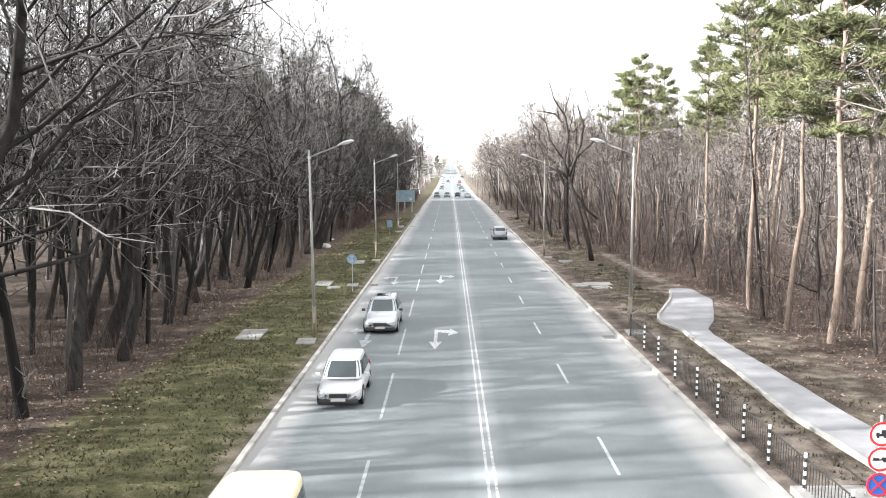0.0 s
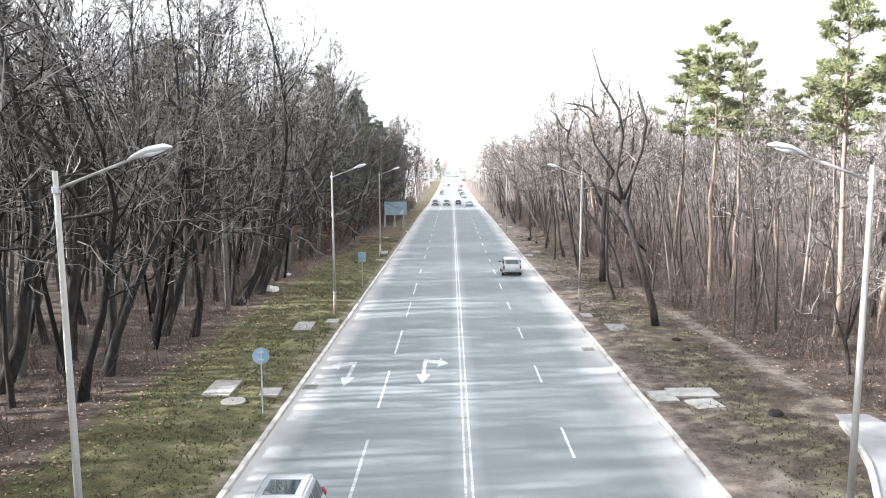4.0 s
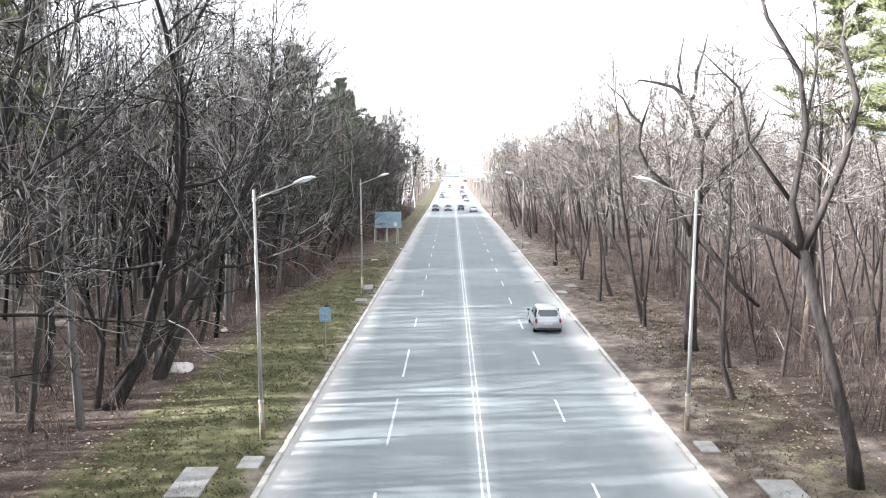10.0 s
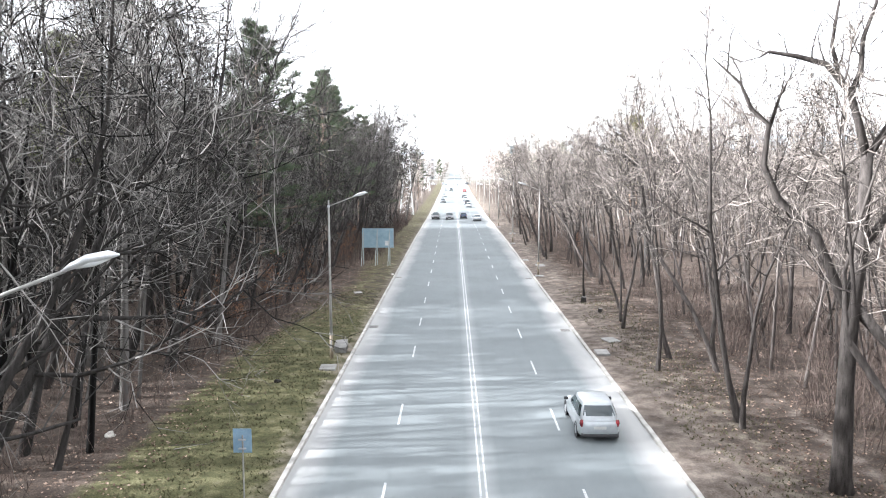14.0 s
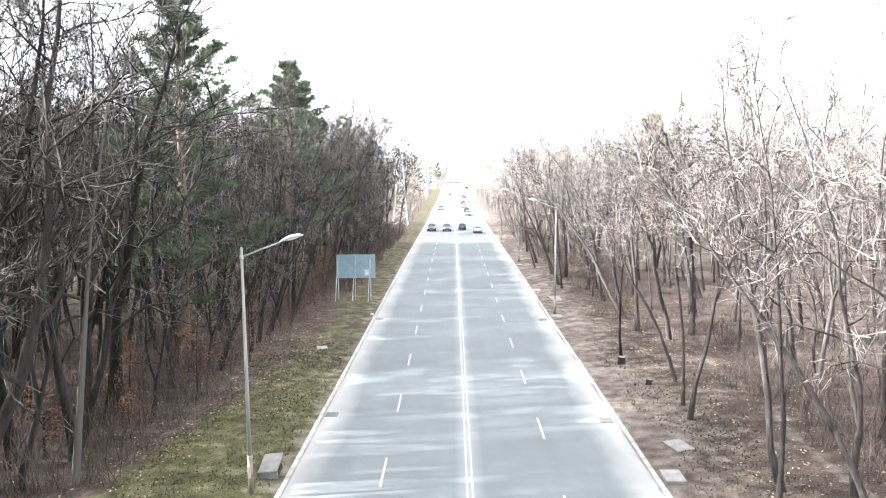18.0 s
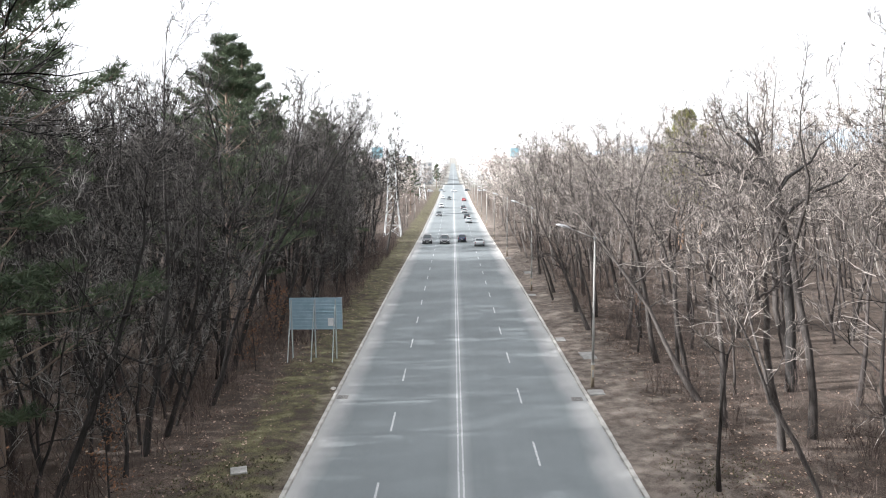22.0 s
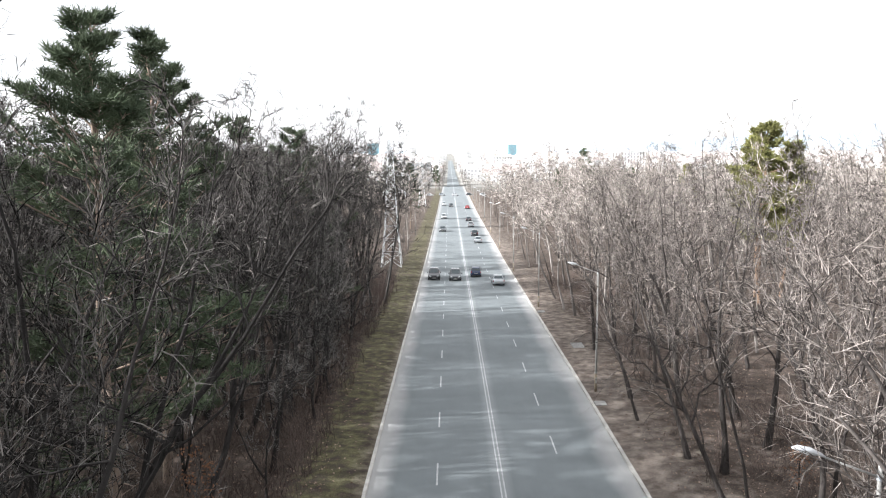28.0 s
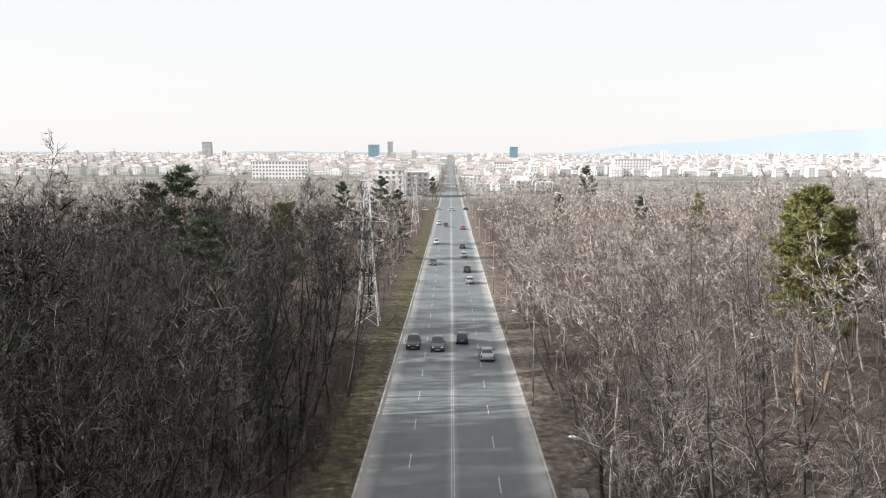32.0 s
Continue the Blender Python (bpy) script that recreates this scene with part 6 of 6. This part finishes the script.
            part("wheel_arch", Geo().tube([(sx * (hw - 0.02), sy, wr), (sx * (hw + 0.006), sy, wr)], [wr + 0.055, wr + 0.055], 18), M["plastic"], t)
    for sx in (-1, 1):
        part("headlight", Geo().tube([(sx * hw * 0.48, f + 0.045, nose - 0.09), (sx * hw * 0.66, f + 0.1, nose - 0.06), (sx * hw * 0.84, f + 0.24, nose - 0.03)], [0.05, 0.085, 0.04], 8), M["head_glass"], t, "", True)
        part("tail_light", Geo().tube([(sx * hw * 0.83, r - 0.1, sh - 0.26), (sx * hw * 0.86, r - 0.12, sh - 0.12), (sx * hw * 0.85, r - 0.14, sh + 0.02)], [0.05, 0.085, 0.05], 8), M["tail_red"], t, "", True)
        part("mirror", Geo().slab(-0.09, 0.09, -0.05, 0.05, 0, 0.13, 0.03, Matrix.Translation((sx * (hw + 0.1), ca + 0.3, sh + 0.02))), M["plastic"] if paint != "white" or style == "estate" else P, t)
    part("front_bumper", Geo().slab(-hw * 0.85, hw * 0.85, f - 0.03, f + 0.15, 0.22, 0.36, 0.03), M["plastic"], t)
    part("rear_bumper", Geo().slab(-hw * 0.88, hw * 0.88, r - 0.15, r + 0.04, 0.26, 0.38, 0.03), M["plastic"], t)
    part("grille", Geo().box(-hw * 0.38, hw * 0.38, f - 0.012, f + 0.05, nose - 0.26, nose - 0.1), M["black_paint"], t)
    part("front_plate", Geo().box(-0.26, 0.26, f - 0.05, f - 0.031, 0.3, 0.41), M["plate"], t)
    part("rear_plate", Geo().box(-0.26, 0.26, r + 0.002, r + 0.02, sh - 0.34, sh - 0.23), M["plate"], t)
    if style == "suv":
        part("glass_roof", Geo().box(-wt * 0.6, wt * 0.6, ta + 0.35, tb - 0.6, zt + 0.06, zt + 0.088), M["car_glass"], t)
        for sx in (-1, 1):
            part("roof_rail", Geo().tube([(sx * wt * 0.88, ta + 0.2, zt + 0.02), (sx * wt * 0.88, ta + 0.35, zt + 0.09), (sx * wt * 0.88, tb - 0.35, zt + 0.09), (sx * wt * 0.88, tb - 0.2, zt + 0.02)], [0.018] * 4, 5), M["rim"], t)
    if style == "van":
        part("destination_board", Geo().box(-0.45, 0.45, ta + 0.05, ta + 0.17, zt + 0.03, zt + 0.2), M["plate"], t, "small roof board")
    return t


car(-5.1, 27.4, "white", "hatch", label="small white hatchback waiting in the kerb lane")
car(-4.75, 40.0, "silver", "suv", label="silver compact off-roader with dark glass roof in queue")
car(-5.0, 12.6, "yellow", "van", label="pale yellow minibus driving in the kerb lane")
car(5.0, 92.4, "silver", "estate", away=True, label="silver estate car driving away in the kerb lane")
car(4.4, 231.0, "silver", "sedan", away=True, label="silver saloon car driving away beside a dark one")
car(1.4, 240.0, "blue", "hatch", away=True, label="dark blue hatchback driving away by the centre line")
car(-5.2, 237.0, "black", "suv", label="black off-roader coming up the kerb lane")
car(-1.9, 236.0, "grey", "suv", label="dark grey off-roader coming up by the centre line")
for xx, yy, pn, st in ((3.8, 293.0, "silver", "hatch"), (3.6, 310.0, "black", "estate"), (-4.6, 322.0, "grey", "sedan"), (3.4, 337.0, "white", "hatch"), (3.3, 358.0, "black", "sedan"),
                       (-4.6, 370.0, "white", "estate"), (-2.0, 432.0, "grey", "hatch"), (4.4, 420.0, "red", "sedan"), (-5.0, 440.0, "white", "hatch")):
    car(xx, yy, pn, st, away=xx > 0, label=f"{pn} car far down the road near the city")
for i, xx in enumerate((-13, -6.5, 0.5, 8.0, 15)):
    pn = ("white", "silver", "white", "grey", "white")[i]
    car(xx, 516.0 + (i % 2) * 3.5, pn, "hatch", turn=math.pi / 2, label=f"{pn} car crossing at the distant junction")

# ---- city ----
# walls, plaster and teal glass are paled: distance haze is in these colours
M["city_wall"] = island_mat("city_wall", (0.5, 0.495, 0.485), (0.9, 0.893, 0.885), 0.6)
M["city_roof"] = island_mat("city_roof", (0.33, 0.285, 0.27), (0.58, 0.535, 0.515), 0.6)
M["pane_dark"] = plain("pane_dark", (0.2, 0.215, 0.23), 0.2, 0, 0.5)
M["plaster_white"] = surface("plaster_white", (0.78, 0.77, 0.75), (0.9, 0.89, 0.87), 0.3, 0.9, bumps=0, fine=2)
M["plaster_grey"] = surface("plaster_grey", (0.38, 0.38, 0.38), (0.55, 0.55, 0.54), 0.3, 0.9, bumps=0, fine=2)
M["glass_teal"] = surface("glass_teal", (0.16, 0.31, 0.37), (0.26, 0.45, 0.51), 0.2, 0.25, bumps=0, fine=1)
M["tile_roof"] = surface("tile_roof", (0.28, 0.235, 0.215), (0.42, 0.37, 0.345), 0.3, 0.9, bumps=0, fine=2)


def house_block(x, y, w, d, h, floors, mat, label, roof="flat", name="apartment_building"):
    t = thing(name, Matrix.Translation((x, y, rz(y) - 1)), label, "building", "buildings of the city")
    part("wall", Geo().box(-w / 2, w / 2, -d / 2, d / 2, 0, h), M[mat], t)
    if roof == "flat":
        part("roof", Geo().box(-w / 2 - 0.3, w / 2 + 0.3, -d / 2 - 0.3, d / 2 + 0.3, h, h + 0.6), M["plaster_grey"], t)
    else:
        part("roof", Geo().add([(-w / 2 - 0.5, -d / 2 - 0.5, h), (w / 2 + 0.5, -d / 2 - 0.5, h), (w / 2 + 0.5, d / 2 + 0.5, h), (-w / 2 - 0.5, d / 2 + 0.5, h), (-w / 2 + d / 2, 0, h + 4), (w / 2 - d / 2, 0, h + 4)],
                               [(0, 1, 5, 4), (2, 3, 4, 5), (1, 2, 5), (3, 0, 4), (3, 2, 1, 0)]), M["tile_roof"], t)
    n = max(2, int(w / 3.6))
    fh = h / floors
    for i in range(floors):
        for k in range(n):
            cx = -w / 2 + (k + 0.5) * w / n
            g = Geo().box(cx - 0.9, cx + 0.9, -d / 2 - 0.05, -d / 2 + 0.02, i * fh + fh * 0.3, i * fh + fh * 0.82)
            part("window", g, M["pane_dark"], t)
    return t


house_block(-40, 640, 17, 14, 19, 6, "plaster_white", "white six-storey apartment house at the wood's end")
house_block(-23, 655, 15, 12, 17, 5, "plaster_grey", "grey five-storey apartment house beside the avenue")
house_block(-190, 980, 62, 16, 20, 5, "plaster_white", "long white five-storey block above the treetops")
house_block(70, 1150, 26, 14, 17, 5, "plaster_white", "white apartment block near the avenue", "hip")
house_block(230, 1100, 46, 16, 22, 6, "plaster_white", "broad pale block among city roofs")
house_block(560, 1050, 70, 18, 20, 5, "plaster_white", "long pale block beyond the wood", "hip")
house_block(700, 1250, 90, 18, 24, 6, "plaster_white", "long pale block beyond the wood", "hip")
house_block(-758, 2480, 26, 20, 54, 14, "plaster_grey", "grey slab tower on the skyline", name="tower")
house_block(-245, 2540, 34, 22, 47, 12, "glass_teal", "teal glass office tower on the skyline", name="tower")
house_block(-198, 2600, 16, 16, 57, 14, "plaster_grey", "slim grey tower on the skyline", name="tower")
house_block(196, 2500, 26, 20, 41, 12, "glass_teal", "dark teal glass tower on the skyline", name="tower")


def city():
    rng = random.Random(31)
    walls, roofs, panes = Geo(), Geo(), Geo()
    y = 720.0
    while y < 3900:
        step = 14 + (y - 600) * 0.012
        reach = 0.64 * (y - 100) + 30
        x = -reach
        while x < reach:
            px, py = x + rng.uniform(-5, 5), y + rng.uniform(-8, 8)
            x += step * rng.uniform(0.75, 1.4)
            if abs(px) < 15 or rng.random() < 0.12 or (py < 1050 and abs(px) > 75) or (abs(px) < 62 and py < 700):
                continue
            w, d = rng.uniform(6, 14) * (1 + (y - 600) / 5000), rng.uniform(9, 13)
            h = rng.choice((6, 7, 9, 10, 12)) * rng.uniform(0.85, 1.15)
            if rng.random() < 0.035 and y > 1500:
                h *= rng.uniform(1.6, 2.6)
            z = rz(py) - 1
            walls.box(px - w / 2, px + w / 2, py - d / 2, py + d / 2, z, z + h)
            if rng.random() < 0.6:
                roofs.add([(px - w / 2, py - d / 2, z + h), (px + w / 2, py - d / 2, z + h), (px + w / 2, py + d / 2, z + h), (px - w / 2, py + d / 2, z + h), (px - w / 2 + 3, py, z + h + 3.5), (px + w / 2 - 3, py, z + h + 3.5)],
                          [(0, 1, 5, 4), (2, 3, 4, 5), (1, 2, 5), (3, 0, 4)])
            if y < 2000:
                fl = max(2, int(h / 3.2))
                nx = max(2, int(w / 3.2))
                for i in range(fl):
                    for k in range(nx):
                        cx, cz = px - w / 2 + (k + 0.5) * w / nx, z + (i + 0.55) * h / fl
                        panes.add([(cx - 0.55, py - d / 2 - 0.06, cz - 0.6), (cx + 0.55, py - d / 2 - 0.06, cz - 0.6), (cx + 0.55, py - d / 2 - 0.06, cz + 0.6), (cx - 0.55, py - d / 2 - 0.06, cz + 0.6)], [(0, 1, 2, 3)])
        y += step * 1.5
    for nm, g, mt, lb in (("city_houses", walls, "city_wall", "dense pale city houses out to the skyline"), ("city_roofs", roofs, "city_roof", "hipped tile roofs of the distant city"),
                          ("city_windows", panes, "pane_dark", "dark windows of the distant city houses")):
        o = tagged(new(nm, g.mesh(nm)), lb, "city", kind="stuff")
        o.data.materials.append(M[mt])


city()
rt = random.Random(44)
places = []
for i in range(330):
    if i < 110:
        px, py = rt.choice((-1, 1)) * rt.uniform(7.5, 12), 570 + 700 * rt.random() ** 1.3
    else:
        py = 600 + 1300 * rt.random() ** 1.2
        px = rt.uniform(-0.62, 0.62) * (py - 100)
        if abs(px) < 16:
            continue
    places.append((rt.randrange(3), px, py, rz(py) - 0.5, rt.uniform(0, 6.28), rt.uniform(0.6, 1.0), 0.0, 0.0, 0.9))
scatter("city_trees", STREET, places, (M["lit_limb"], M["far_twig"]), "bare street trees between the city's houses", "trees")
avenue = tagged(new("avenue", knot_strip(-4.5, 4.5, 640, 1900, 0.25).mesh("avenue")), "grey city avenue running on towards the skyline", "road", kind="structure")
avenue.data.materials.append(M["asphalt"])


def hills():
    """A pale range beyond the city, higher towards +x."""
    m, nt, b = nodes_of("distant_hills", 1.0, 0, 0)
    # the blue-grey of distance haze is painted as base colour
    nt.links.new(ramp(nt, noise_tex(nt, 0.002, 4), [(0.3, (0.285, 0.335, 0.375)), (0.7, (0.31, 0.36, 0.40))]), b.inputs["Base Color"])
    v, f = [], []
    n = 90
    for i in range(n + 1):
        x = -3000 + 6200 * i / n
        y = 4550 - (x / 3200) ** 2 * 1000
        h = 12 + 165 * max(0, min(1, (x - 800) / 1800)) ** 0.8 + 22 * noise.noise((x * 0.0016, 2, 0)) + 6 * noise.noise((x * 0.008, 5, 0))
        v += [(x, y, -30), (x, y + 130, -14 + max(6, h))]
        if i:
            f.append((2 * i - 2, 2 * i, 2 * i + 1, 2 * i - 1))
    o = tagged(new("backdrop", Geo().add(v, f).mesh("backdrop", True)), "hills on the skyline, distance haze painted in pale blue", "hills", kind="structure")
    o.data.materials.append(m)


hills()

# ---- fallen leaves and grass tufts ----
def litter():
    rng = random.Random(61)
    v, f = [], []
    for _ in range(46000):
        y = 14 + 170 * rng.random() ** 1.1
        side = -1 if rng.random() < 0.5 else 1
        e = (-13.2 if y < 112 else -10.5) if side < 0 else 15.2 if y < 70 else 11.5
        x = e + side * abs(rng.gauss(0, 6)) - side * (3.2 * rng.random() ** 2)
        if side > 0 and y < 50 and x < path_edge(PR, y) + 0.3:
            continue
        z = gz(x, y) + 0.03
        a, s = rng.uniform(0, 6.28), rng.uniform(0.035, 0.09)
        c, q = math.cos(a) * s, math.sin(a) * s
        o = len(v)
        v += [(x - c, y - q, z), (x + q * 0.6, y - c * 0.6, z + rng.uniform(0, 0.06)), (x + c, y + q, z + rng.uniform(0, 0.05)), (x - q * 0.6, y + c * 0.6, z)]
        f.append((o, o + 1, o + 2, o + 3))
    me = bpy.data.meshes.new("fallen_leaves")
    me.from_pydata(v, [], f)
    m = island_mat("fallen_leaf", (0.07, 0.045, 0.034), (0.34, 0.255, 0.2), 0.6)
    me.materials.append(m)
    tagged(new("fallen_leaves", me), "dry brown leaves lying over the forest floor", "leaves", kind="stuff")
    v, f = [], []
    for _ in range(30000):
        y = 14 + 115 * rng.random()
        if rng.random() < 0.62:
            x = rng.uniform(-13.4, -7.7)
        else:
            x = rng.uniform(8.6, 13.4)
        if not (noise.noise((x * 0.4, y * 0.4, 7)) > -0.12 or rng.random() < 0.25):
            continue
        if x > 0 and 8 < y < 50 and path_edge(PL, y) - 0.3 < x < path_edge(PR, y) + 0.2:
            continue
        z = gz(x, y)
        for _ in range(2):
            a = rng.uniform(0, 6.28)
            h = rng.uniform(0.04, 0.12)
            dx, dy = math.cos(a) * 0.03, math.sin(a) * 0.03
            o = len(v)
            v += [(x - dx, y - dy, z - 0.01), (x + dx, y + dy, z - 0.01), (x + rng.gauss(0, 0.05), y + rng.gauss(0, 0.05), z + h)]
            f.append((o, o + 1, o + 2))
    me = bpy.data.meshes.new("grass")
    me.from_pydata(v, [], f)
    me.materials.append(island_mat("grass_blade", (0.038, 0.039, 0.02), (0.16, 0.146, 0.09)))
    tagged(new("grass", me), "short dull green and straw-coloured verge grass", "grass", kind="stuff")


litter()
